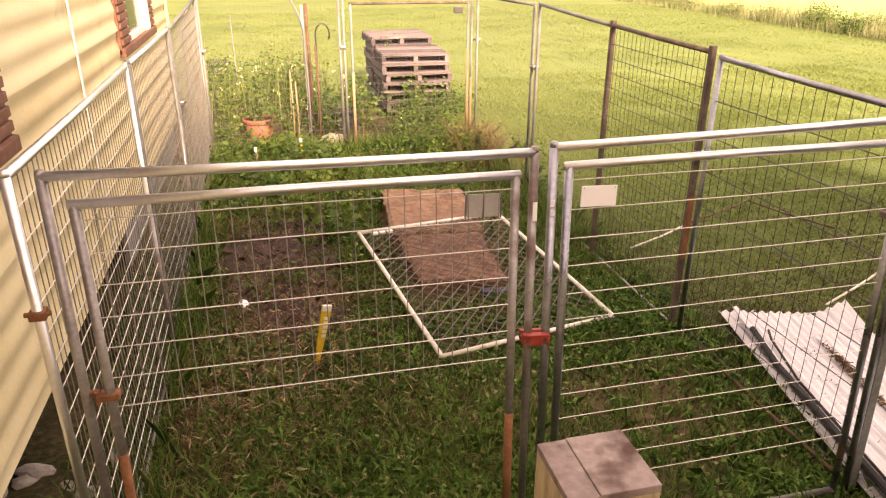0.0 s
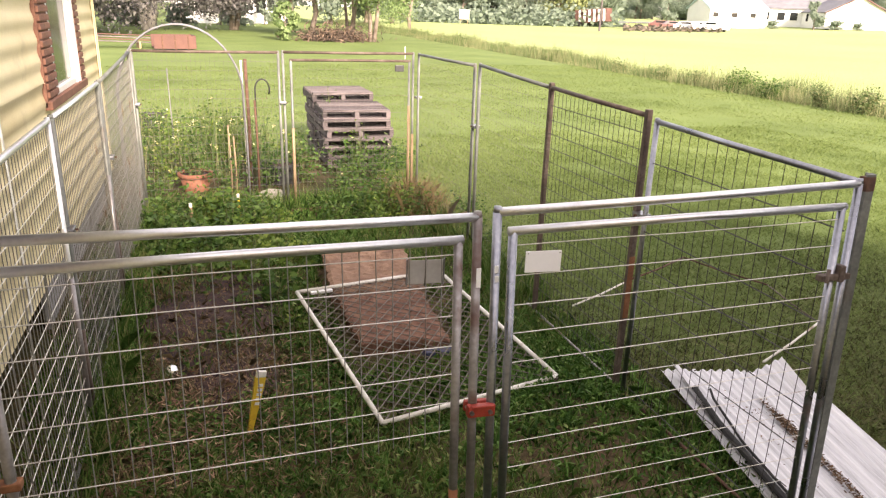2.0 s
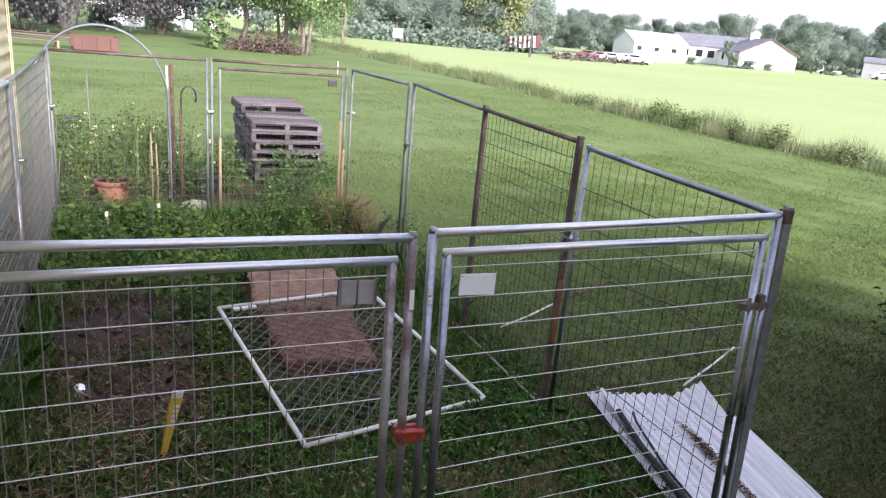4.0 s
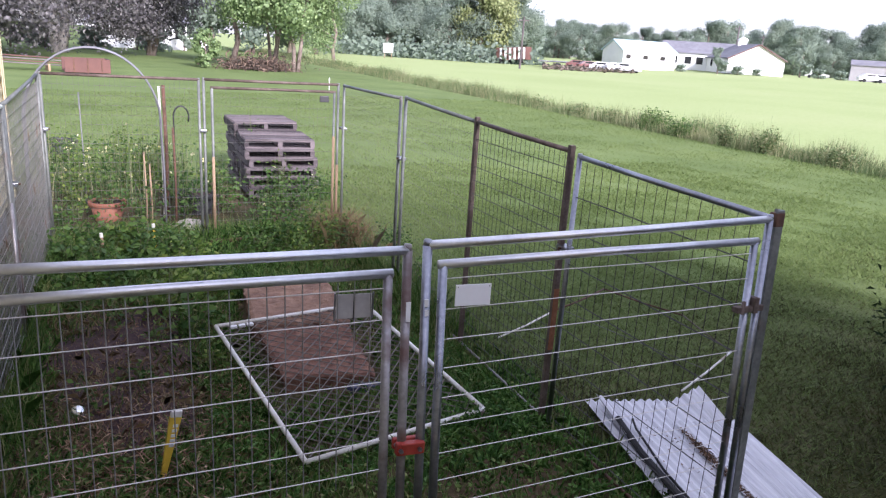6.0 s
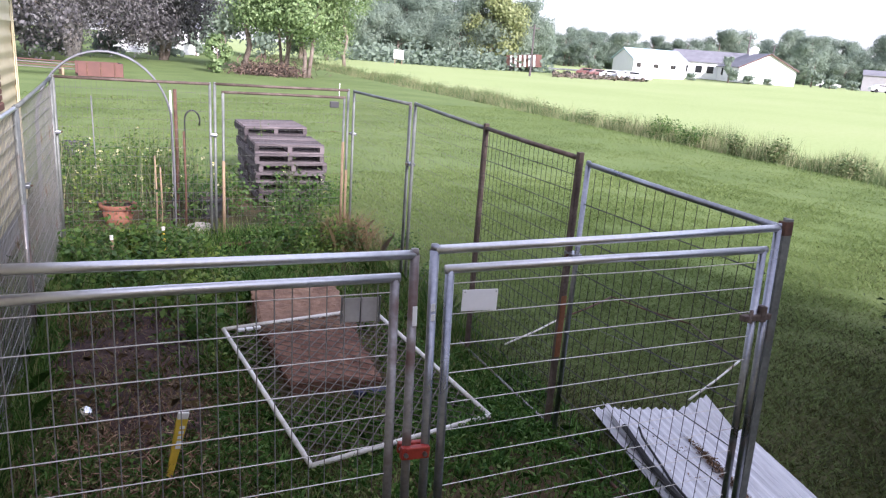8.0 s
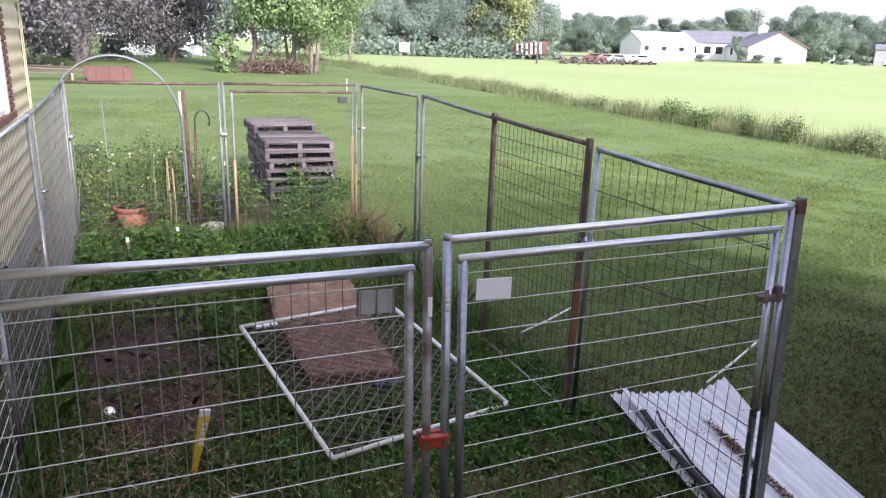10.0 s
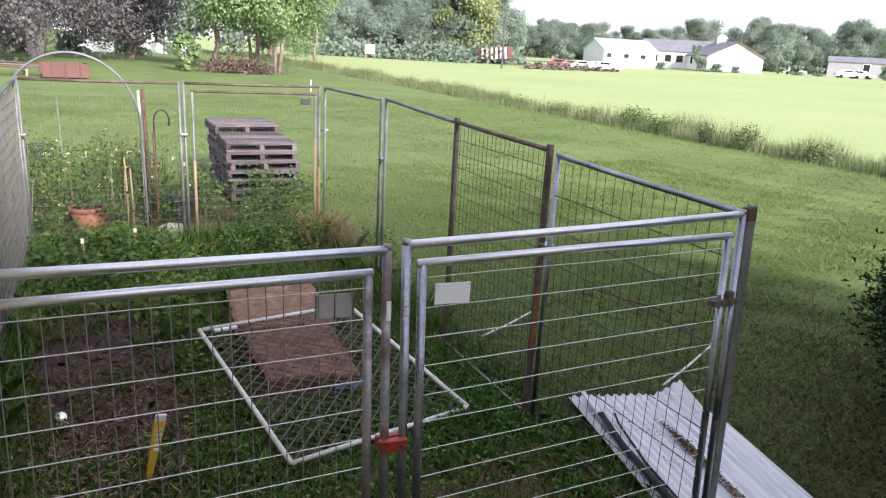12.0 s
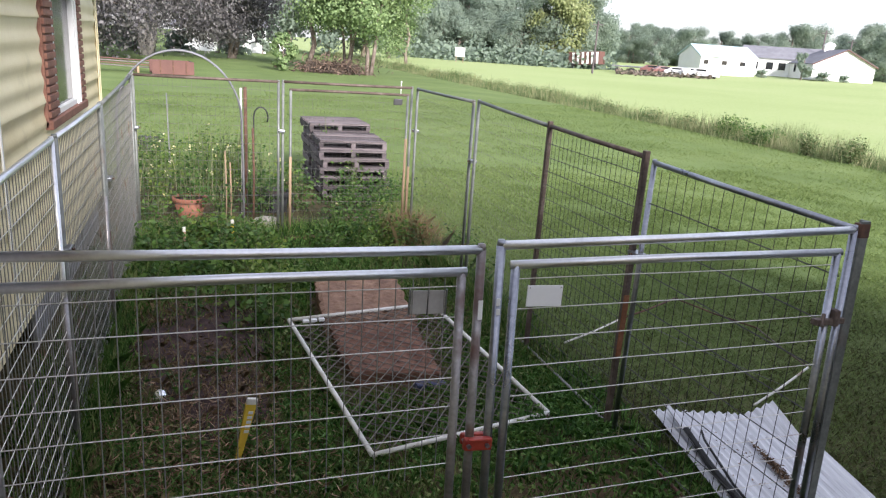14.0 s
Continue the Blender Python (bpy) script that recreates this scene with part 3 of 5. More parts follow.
def panel(p0, p1, label, rail=GALV, post=GALV, wire=WIRE, dx=0.0508, dz=0.1035, h0=H, h1=None, wr=0.0018, group="fence panels round the garden", square=False, gate=None, seed=0, posts=(True, True), upright=None, ur=0.7, lean=0.0, wire_low=0.18):
    """A welded-wire kennel panel between two ground points; gate: (x0, x1, top) of a swinging inner frame."""
    a, b = Vector((*p0, 0)), Vector((*p1, 0))
    d = b - a
    L = d.length
    h1 = h1 or h0
    t = thing("wire_fence", Matrix.Translation(a) @ pose(0, 0, 0, 0, 0, math.degrees(math.atan2(d.y, d.x))) @ pose(0, 0, 0, lean, 0, 0), label, "fence", group)
    part("top_rail", sweep([(R, 0, h0 - R), (L * 0.5, 0, (h0 + h1) / 2 - R - 0.003), (L - R, 0, h1 - R)], R, 12), rail, t, smooth=True)
    if not gate:
        part("bottom_rail", sweep([(0, 0, 0.06), (L, 0, 0.06)], R * 0.62, 8), RUST if rail is GALV_DARK else GALV_RUST, t, "rusty bottom rail", smooth=True)
    for x, hh, on in ((R, h0, posts[0]), (L - R, h1, posts[1])):
        if not on:
            continue
        if square:
            part("post", box(0.035, 0.035, hh + 0.06, (x, 0, (hh - 0.02) / 2), 0.004), post, t, "rusty square steel post")
        else:
            part("post", join(sweep([(x, 0, -0.05), (x, 0, hh - R)], R, 12), sweep([(x, 0, hh - R * 1.2), (x, 0, hh + 0.004)], [R, R * 0.8], 12)), post, t, smooth=True)
    if gate:
        x0, x1, zt, ze, first = gate
        zb = 0.05
        g = part("gate", sweep([(x0, 0, zb), (x0, 0, zt)], R, 12), post, t, "pipe gate with worn galvanising", smooth=True)
        part("gate_stile", sweep([(x1, 0, zb), (x1, 0, ze)], R, 12), post, g, smooth=True)
        part("gate_bottom_rail", sweep([(x0, 0, zb), (x1, 0, zb)], R, 12), GALV_RUST, g, smooth=True)
        part("gate_top_rail", sweep([(x0 - R, 0, zt), ((x0 + x1) / 2, 0, (zt + ze) / 2 + 0.003), (x1 + R, 0, ze)], R, 12), rail, g, smooth=True)
        mesh_wires(x0, x1, wire_low, zt, dx, dz, wr, wire, g, 0.002, seed, first, zt - ze, upright, ur)
    else:
        g = None
        mesh_wires(0.02, L - 0.02, 0.06, min(h0, h1) - R, dx, dz, wr, wire, t, 0.002, seed, upright=upright, ur=ur)
    return t, g


# front line, with two gates
FY, MX, LEAN = 2.424, 1.432, 3.0      # the line of the feet; both panels lean away from the porch


def front_y(z):
    return FY + z * math.sin(radians(LEAN))


front_l, gate_l = panel((-0.145, FY), (MX - 0.02, FY), "galvanised pipe fence panel with a closed wire gate", gate=(0.09, 1.475, 1.684, 1.682, 0.048), rail=GALV, post=GALV_RUST, h0=1.79, h1=1.772, wr=0.002, dx=0.0555, dz=0.1085, seed=1, upright=WIRE_MID, ur=0.95, lean=-LEAN, wire_low=0.945)
front_r, gate_r = panel((MX + 0.018, FY), (3.035, FY), "galvanised pipe fence panel with gate of horizontal wires", gate=(0.075, 1.502, 1.70, 1.705, 0.052), rail=GALV, post=GALV_DARK, h0=1.785, h1=1.812, dx=0, dz=0.1078, wr=0.0019, seed=2, lean=-LEAN, wire_low=0.3)
# red plastic coupling between the two middle posts
cp = thing("coupling", pose(MX - 0.012, front_y(1.055) - 0.02, 1.055, -LEAN, 4, 0), "red plastic clamp holding two fence posts together", "clamp")
part("band", box(0.104, 0.03, 0.044, (0, 0, 0), 0.007), RED, cp)
part("back_band", box(0.098, 0.022, 0.04, (0, 0.042, 0.0), 0.007), RED, cp)
for x in (-0.04, 0.03):
    part("bolt", sweep([(x, -0.026, 0), (x, 0.06, 0)], 0.008, 8), GALV_DARK, cp)
part("rib", box(0.085, 0.012, 0.008, (0, -0.018, 0.022), 0.003), RED, cp)
part("white_tag", box(0.016, 0.004, 0.068, (1.543, -0.018, 1.55), 0.001), PLATE, front_l, "white sticker")
part("sticker", join(box(0.014, 0.004, 0.026, (0.012, -0.018, 1.575), 0.001), box(0.014, 0.004, 0.022, (0.014, -0.018, 1.54), 0.001)), WHITE, front_r, "white sticker")
plate = thing("sign_plate", pose(1.638, front_y(1.586) - 0.012, 1.586, -LEAN, 2, 0), "blank white rectangular plate wired to the gate", "sign")
part("plate", box(0.136, 0.004, 0.076, (0, 0, 0), 0.0015), PLATE, plate)
for x in (-0.06, 0.06):
    part("wire_tie", sweep([(x, -0.004, 0.03), (x, 0.02, 0.034)], 0.002, 5), WIRE_DARK, plate)
gp = thing("grey_plate", pose(1.222, front_y(1.574) + 0.016, 1.574, -LEAN, 2, 0), "grey metal plate in two halves on the gate", "sign")
for x in (-0.031, 0.031):
    part("half_plate", box(0.058, 0.005, 0.082, (x, 0, 0), 0.003), GREYPLATE, gp)
for x in (-0.064, 0.0, 0.064):
    part("edge_bar", box(0.0045, 0.009, 0.09, (x, 0.0, 0), 0.0015), GALV_DARK if x else BLACK, gp)
# hinges and latches
for z in (1.03, 0.55):
    part("hinge", join(box(0.07, 0.045, 0.026, (0.085, 0, z), 0.006), box(0.05, 0.02, 0.018, (0.035, 0.0, z + 0.015), 0.004), sweep([(0.055, -0.026, z - 0.015), (0.055, -0.026, z + 0.03)], 0.008, 8)), ORANGE, gate_l, "rusty hinge")
part("latch", join(box(0.15, 0.035, 0.026, (1.505, -0.012, 1.415), 0.005), box(0.03, 0.05, 0.07, (1.53, -0.01, 1.43), 0.006), sweep([(1.45, -0.035, 1.40), (1.47, -0.02, 1.45)], 0.008, 6)), DARKPOST, gate_r, "dark fork latch")
part("rust_band", sweep([(1.475, 0, 0.18), (1.475, 0, 0.74)], R + 0.0012, 12), ORANGE, gate_l, "rusted lower gate post", smooth=True)
part("rust_band", sweep([(0.09, 0, 0.18), (0.09, 0, 0.8)], R + 0.0012, 12), ORANGE, gate_l, "rusted lower gate post", smooth=True)

# left line along the house
left_near, _ = panel((-0.20, 2.44), (-0.20, 4.47), "galvanised welded-wire fence panel along the house wall", rail=GALV, h0=1.81, h1=1.815, seed=3, wire=WIRE, upright=WIRE_MID, wr=0.002, ur=1.0)
left_mid, _ = panel((-0.20, 4.53), (-0.195, 6.33), "galvanised welded-wire fence panel along the house wall", h0=1.815, h1=1.81, seed=4, post=GALV_OLD, wire=WIRE_MID, upright=WIRE_MID, wr=0.002, ur=1.1)
left_far, _ = panel((-0.195, 6.39), (-0.185, 8.86), "galvanised welded-wire fence panel along the house wall", h0=1.81, h1=1.875, seed=5, rail=GALV_OLD, post=GALV_OLD, wire=WIRE_MID, upright=WIRE_MID, wr=0.002, ur=1.1)
for owner, x, top in ((left_near, 2.014, 0.95), (left_mid, 0.016, 0.6), (left_mid, 1.784, 1.1), (left_far, 0.016, 0.8)):
    part("rust_band", sweep([(x, 0, 0.0), (x, 0, top)], R + 0.0015, 12), DARKPOST if top < 0.9 else GALV_RUST, owner, "rust-stained lower fence post", smooth=True)
part("hinge_band", join(box(0.05, 0.05, 0.03, (0.016, 0, 1.36), 0.007), sweep([(0.016, -0.035, 1.36), (0.016, 0.04, 1.36)], 0.008, 8)), ORANGE, left_near, "rusty band clamp")
# back line: a plain panel and a gate panel
panel((-0.185, 8.97), (1.405, 8.97), "galvanised welded-wire fence panel before tall weeds", h0=1.885, rail=DARKPOST, post=GALV_OLD, wire=WIRE_DARK, wr=0.0015, seed=6)
back_gate, bg = panel((1.425, 8.97), (3.02, 8.97), "galvanised fence panel with an inner gate before pallets", h0=1.89, rail=DARKPOST, post=GALV_OLD, wire=WIRE_DARK, gate=(0.105, 1.53, 1.785, 1.785, 0.1), wr=0.0013, seed=7)
for x, top in ((0.105, 1.0), (1.53, 1.25), (1.58, 0.9)):
    part("rust_band", sweep([(x, 0, 0.02), (x, 0, top)], R + 0.0015, 10), OLDWOOD, bg, "tan rust on the lower gate post", smooth=True)
part("gate_latch", box(0.11, 0.03, 0.075, (1.40, -0.02, 1.70), 0.006), BLACK, bg, "dark latch box")
# right line
panel((3.06, 8.93), (3.036, 6.90), "galvanised fence panel with fine wire beside the lawn", h0=1.885, h1=1.915, wire=WIRE_DARK, wr=0.0010, rail=GALV_OLD, post=GALV_OLD, seed=8)
panel((3.036, 6.80), (3.036, 5.32), "galvanised fence panel with fine wire beside the lawn", h0=1.93, h1=1.885, wire=WIRE_DARK, wr=0.0012, rail=GALV_OLD, post=GALV_OLD, seed=9, posts=(True, False))
rusty, _ = panel((3.036, 5.30), (3.036, 4.0), "rusty square-post fence panel with dark welded wire", h0=1.885, h1=1.86, rail=DARKPOST, post=DARKPOST, wire=WIRE_BLACK, dx=0.06, dz=0.105, wr=0.0028, square=True, seed=10)
part("rust_streak", box(0.009, 0.037, 0.42, (1.3, 0, 0.76), 0.003), ORANGE, rusty, "orange rust on the post edge")
panel((3.036, 3.94), (3.036, 2.53), "dark galvanised fence panel with upright wires", h0=1.84, h1=1.81, rail=GALV_DARK, post=GALV_DARK, wire=WIRE_BLACK, dx=0.0745, dz=0.21, wr=0.0034, seed=11, posts=(True, False))
cornerp = thing("corner_post", pose(3.075, 2.44, 0, -2.5, 0, 0), "dark rusty angle-iron corner post of the fence", "fence post")
part("post", join(box(0.045, 0.012, 1.83, (0, 0, 0.915), 0.003), box(0.012, 0.045, 1.83, (0.02, 0.02, 0.915), 0.003)), GALV_OLD, cornerp)
part("cap", box(0.047, 0.04, 0.06, (0.0, 0.012, 1.79), 0.004), RUST, cornerp, "rusty post head")
for (x, y, z) in ((3.04, 6.85, 1.33), (3.04, 3.97, 1.25), (1.425, 8.97, 1.3), (3.075, 8.97, 1.35), (-0.16, 8.93, 1.3), (-0.19, 4.53, 1.2), (-0.19, 6.51, 1.2)):
    ob = thing("fence_clamp", pose(x, y, z), "small dark steel clamp joining two fence posts", "clamp", "clamps on the fence posts")
    part("band", box(0.07, 0.10, 0.03, (0, 0, 0), 0.006), GALV_DARK, ob)
    part("bolt", sweep([(-0.05, 0, 0), (0.05, 0, 0)], 0.007, 6), RUST, ob)

# ---- fallen pipe panel lying on the brown board ----
ax = Vector((1.274, 0.153, 0)).normalized()
n0, f0 = Vector((1.43, 3.97, 0.06)), Vector((1.16, 5.83, 0.18))
vy = (f0 - n0)
LEN = vy.length
vy.normalize()
vx = (ax - vy * ax.dot(vy)).normalized()
vz = vx.cross(vy)
fm = Matrix((vx, vy, vz)).transposed().to_4x4()
fm.translation = n0
fallen = thing("fallen_fence_panel", fm, "white pipe fence panel lying flat over a brown board", "fence panel")
FW = 1.29
for name, pts in (("frame_pipe", [(0, 0, 0), (0, LEN, 0)]), ("frame_pipe", [(FW, 0.05, 0), (FW, LEN, 0)]), ("frame_pipe", [(0, LEN, 0), (FW, LEN, 0)]), ("frame_pipe", [(0, 0, 0), (FW, 0.05, 0)])):
    part(name, sweep(pts, 0.016, 10), WHITE_DIRTY, fallen, smooth=True)
rgf = random.Random(4)
segs = []
pitch = 0.108
for k in range(-int(LEN / pitch) - 1, int(FW / pitch) + 1):
    for s in (1, -1):
        u0, v0 = (k * pitch, 0.0) if s > 0 else (FW - k * pitch, 0.0)
        a = max(0.0, -k * pitch)
        b = min(LEN, FW - k * pitch)
        if b - a < 0.05:
            continue
        mid = (a + b) / 2
        segs.append([(u0 + s * a, v0 + a, -0.003), (u0 + s * mid, v0 + mid, -0.006 + rgf.uniform(-0.006, 0.004)), (u0 + s * b, v0 + b, -0.003)])
part("wire_mesh", rods([q for t3 in segs for q in ([t3[0], t3[1]], [t3[1], t3[2]])], 0.0042), CHAIN, fallen, "rusty diamond chain-link mesh")
part("corner_tag", join(*[box(0.05, 0.035, 0.02, (0.12 + 0.065 * k, LEN - 0.07, 0.008), 0.004) for k in range(3)]), WHITE, fallen, "white tags near the corner")
part("bent_wire", sweep([(FW, 0.05, 0.0), (FW - 0.2, -0.14, 0.0), (FW - 0.42, -0.2, -0.02)], 0.004, 6), RUST, fallen, "bent rusty wire end")

# brown board slab below it
def slab(corners, thick, seed):
    """A crumbling slab over four ground corners (far left, far right, near right, near left), its top following z = 0.105 + 0.05 (y - 4.95)."""
    fl, fr, nr, nl = [Vector(c) for c in corners]
    nu, nv = 26, 60
    V, F = [], []
    for j in range(nv + 1):
        for i in range(nu + 1):
            u, v = i / nu, j / nv
            p = (nl * (1 - u) + nr * u) * (1 - v) + (fl * (1 - u) + fr * u) * v
            rim = 1.0 if i in (0, nu) or j in (0, nv) else 0.0
            x = p.x + 0.03 * noise.noise(Vector((p.y * 6, u * 3, seed))) + rim * 0.02 * noise.noise(Vector((p.x * 22, p.y * 22, seed)))
            y = p.y + 0.05 * noise.noise(Vector((p.x * 7, v * 2, seed + 4)))
            z = 0.105 + 0.05 * (p.y - 4.95) - 0.018 * rim + 0.012 * noise.noise(Vector((x * 5, y * 5, seed))) + 0.010 * noise.noise(Vector((x * 17, y * 17, seed + 2))) + 0.007 * noise.noise(Vector((x * 45, y * 45, seed)))
            V.append((x, y, z))
    ring = list(range(nu + 1)) + [j * (nu + 1) + nu for j in range(1, nv + 1)] + [nv * (nu + 1) + i for i in range(nu - 1, -1, -1)] + [j * (nu + 1) for j in range(nv - 1, 0, -1)]
    F = [(j * (nu + 1) + i, j * (nu + 1) + i + 1, (j + 1) * (nu + 1) + i + 1, (j + 1) * (nu + 1) + i) for j in range(nv) for i in range(nu)]
    base = len(V)
    mid = (fl + fr + nr + nl) / 4
    for k in ring:
        x, y, z = V[k]
        f = 0.93 + 0.05 * noise.noise(Vector((x * 12, y * 12, seed + 7)))
        V.append((mid.x + (x - mid.x) * f, mid.y + (y - mid.y) * (0.98 + f * 0.02), z - thick))
    n_ = len(ring)
    F += [(ring[(k + 1) % n_], ring[k], base + k, base + (k + 1) % n_) for k in range(n_)]
    return V, F


board = thing("mulch_slab", pose(0, 0, 0), "thick reddish-brown crumbling fibre slab lying in grass", "slab")
part("slab", slab(((1.47, 5.78, 0), (2.20, 5.74, 0), (2.15, 4.86, 0), (1.51, 4.97, 0)), 0.11, 3), BROWNBOARD, board)
part("far_slab", slab(((1.52, 6.88, 0), (2.30, 6.74, 0), (2.24, 5.77, 0), (1.44, 5.86, 0)), 0.2, 11), TANBOARD, board)
part("blue_scrap", box(0.26, 0.07, 0.05, (2.05, 4.79, 0.035), 0.015, pose(0, 0, 0, 6, 8, 10)), mat("blue_plastic", [(0.03, 0.035, 0.08), (0.055, 0.06, 0.12)], 9, 0.5), board, "dark blue plastic scrap")

# ---- garden bed, stake, ball ----
bed = bmesh.new()
bmesh.ops.create_grid(bed, x_segments=30, y_segments=40, size=0.5)
for v in bed.verts:
    x, y = v.co.x * 1.25, v.co.y * 3.0
    e = max(0, 1 - (abs(x) / 0.62) ** 2 - (abs(y) / 1.5) ** 2 + 0.6 * noise.noise(Vector((x * 3, y * 2.4, 7))))
    v.co = (x * (1 + 0.25 * noise.noise(Vector((y * 2, 3, 0)))), y * (1 + 0.15 * noise.noise(Vector((x * 3, 0, 5)))), -0.035 + 0.05 * min(1, e * 1.5) + (0.03 * noise.noise(Vector((x * 9, y * 9, 0))) + 0.012 * noise.noise(Vector((x * 30, y * 30, 4)))) * min(1, e * 3))
ob = new("garden_bed", mesh("garden_bed", bed, SOIL, True))
ob.matrix_world = pose(0.55, 5.75, 0, 0, 0, 4)
tagged(ob, "dark bare soil of a dug garden bed", "soil", kind="structure")
rng = np.random.default_rng(9)
for nm, cnt, sz, m_, lb in (("dead_leaf_litter", 500, 0.035, LEAFDEBRIS, "dead leaves and stalk bits on bare soil"), ("pale_straw_bits", 260, 0.03, STRAW, "pale straw bits on bare soil")):
    c = np.stack([rng.normal(0.5, 0.3, cnt), rng.normal(5.5, 0.75, cnt), rng.uniform(0.025, 0.05, cnt)], 1)
    tagged(new(nm, fast_mesh(nm, leaves(c, sz, rng, 0.15, 0.35), 4, m_)), lb, "litter", kind="stuff")
stk = thing("marker_stake", pose(0.672, 4.15, 0.0, 3, 12, 12), "yellow painted wooden stake with faded lettering", "stake")
part("shaft", ([(-0.012, -0.009, -0.03), (0.012, -0.009, -0.03), (0.012, 0.009, -0.03), (-0.012, 0.009, -0.03), (-0.031, -0.009, 0.38), (0.031, -0.009, 0.38), (0.031, 0.009, 0.38), (-0.031, 0.009, 0.38)], [(0, 1, 5, 4), (1, 2, 6, 5), (2, 3, 7, 6), (3, 0, 4, 7), (4, 5, 6, 7), (3, 2, 1, 0)]), YELLOW, stk)
part("top", box(0.06, 0.02, 0.04, (0, 0, 0.398), 0.006), WHITE_DIRTY, stk, "pale chipped stake top")
part("letter_bar", join(*[box(0.028, 0.003, 0.018, (0.006, -0.0105, 0.33 - 0.03 * k), 0.001) for k in range(5)]), WHITE, stk, "faded white lettering bars")
bl = thing("garden_ball", pose(0.228, 4.88, 0.078, 8, 6, 0), "silver mirrored globe lamp on a short spike", "garden lamp")
part("globe", lathe([(0.0005, -0.06)] + [(0.048 * math.cos(a), 0.06 * math.sin(a)) for a in np.linspace(-1.4, 1.4, 12)] + [(0.0005, 0.06)], 20), CHROME, bl, smooth=True)
part("collar", lathe([(0.02, -0.075), (0.024, -0.066), (0.024, -0.048)], 16), BLACK, bl)
part("spike", sweep([(0, 0, -0.13), (0, 0, -0.07)], [0.004, 0.009], 8), BLACK, bl)
for x, y, hh, lb in ((0.84, 8.45, 0.34, "pale wooden marker stake among green plants"), (0.33, 8.3, 0.3, "pale wooden marker stake among green plants")):
    st2 = thing("marker_stake", pose(x, y, 0, 3, -3, 20), lb, "stake")
    part("shaft", box(0.03, 0.02, hh, (0, 0, hh / 2), 0.003), YELLOW if x > 0.5 else OLDWOOD, st2)
    part("top", box(0.032, 0.022, 0.05, (0, 0, hh), 0.004), WHITE_DIRTY, st2)

# ---- white corrugated sheets outside the fence ----
def sheet(w, l, pitch, depth, lift, nx=120, ny=26):
    """Corrugated metal sheet, ribs along y; lift(u, v) gives the warp; with 2 mm of thickness."""
    V, F = [], []
    for s in (0, 1):
        for j in range(ny + 1):
            for i in range(nx + 1):
                u, v = i / nx, j / ny
                x, y = (u - 0.5) * w, (v - 0.5) * l
                V.append((x, y, lift(u, v) + depth * 0.5 * math.cos(2 * math.pi * x / pitch) - 0.003 * s))
    n1 = nx + 1
    off = n1 * (ny + 1)
    for j in range(ny):
        for i in range(nx):
            a = j * n1 + i
            F.append((a, a + 1, a + n1 + 1, a + n1))
            F.append((off + a, off + a + n1, off + a + n1 + 1, off + a + 1))
    for i in range(nx):
        for a in (i, ny * n1 + i):
            F.append((a, a + 1, off + a + 1, off + a))
    for j in range(ny):
        for a in (j * n1, j * n1 + nx):
            F.append((a, a + n1, off + a + n1, off + a))
    return V, F


SA = -11.0
s1 = thing("metal_sheet", pose(3.46, 2.71, 0.05, 0, 0, SA), "white corrugated metal sheet lying under another on the grass", "metal sheet", "metal sheets on the grass")
part("sheet", sheet(0.62, 2.6, 0.064, 0.02, lambda u, v: 0.03 * (1 - u) * v + 0.02 * v * v), SHEET, s1)
s2 = thing("metal_sheet", pose(3.575, 2.66, 0.085, 0, 0, SA), "white corrugated metal sheet with curled end and rust stains", "metal sheet", "metal sheets on the grass")
part("sheet", sheet(0.79, 2.5, 0.058, 0.022, lambda u, v: 0.05 * (1 - u) ** 2 + 0.85 * max(0, v - 0.74) * (0.3 - 1.9 * u + 2.2 * u * u) + 0.008 * math.sin(5 * v)), SHEET, s2)
part("hem", sweep([(-0.395, -1.2, 0.05), (-0.395, 0, 0.053), (-0.392, 0.6, 0.055), (-0.36, 0.98, 0.07)], 0.02, 8), RUBBER, s2, "black strip along the sheet's left edge")
part("hem_wire", sweep([(-0.36, -0.6, 0.056), (-0.355, 0.4, 0.06), (-0.30, 0.85, 0.07), (-0.27, 0.95, 0.075)], 0.008, 6), RUBBER, s2)
s3 = thing("metal_sheet", pose(3.715, 2.33, 0.112, 0, 0, SA - 3), "white ribbed metal sheet lying along the pile", "metal sheet", "metal sheets on the grass")
part("sheet", sheet(0.44, 2.5, 0.058, 0.02, lambda u, v: 0.008 * math.sin(3 * v)), SHEET, s3)
rng = np.random.default_rng(8)
ly = np.concatenate([rng.uniform(2.3, 3.3, 900), rng.normal(3.25, 0.1, 500), rng.normal(3.3, 0.22, 70)])
n = len(ly)
c = np.stack([3.61 + (ly - 2.8) * 0.22 + rng.normal(0, 0.014, n) - np.where(np.arange(n) >= 1400, rng.uniform(0, 0.3, n), 0), ly, 0.128 + rng.uniform(0, 0.016, n)], 1)
tagged(new("leaf_litter", fast_mesh("leaf_litter", leaves(c, 0.02, rng, 0.25, 0.4), 4, LEAFDEBRIS)), "brown dead leaves gathered on the metal sheets", "leaves", kind="stuff")

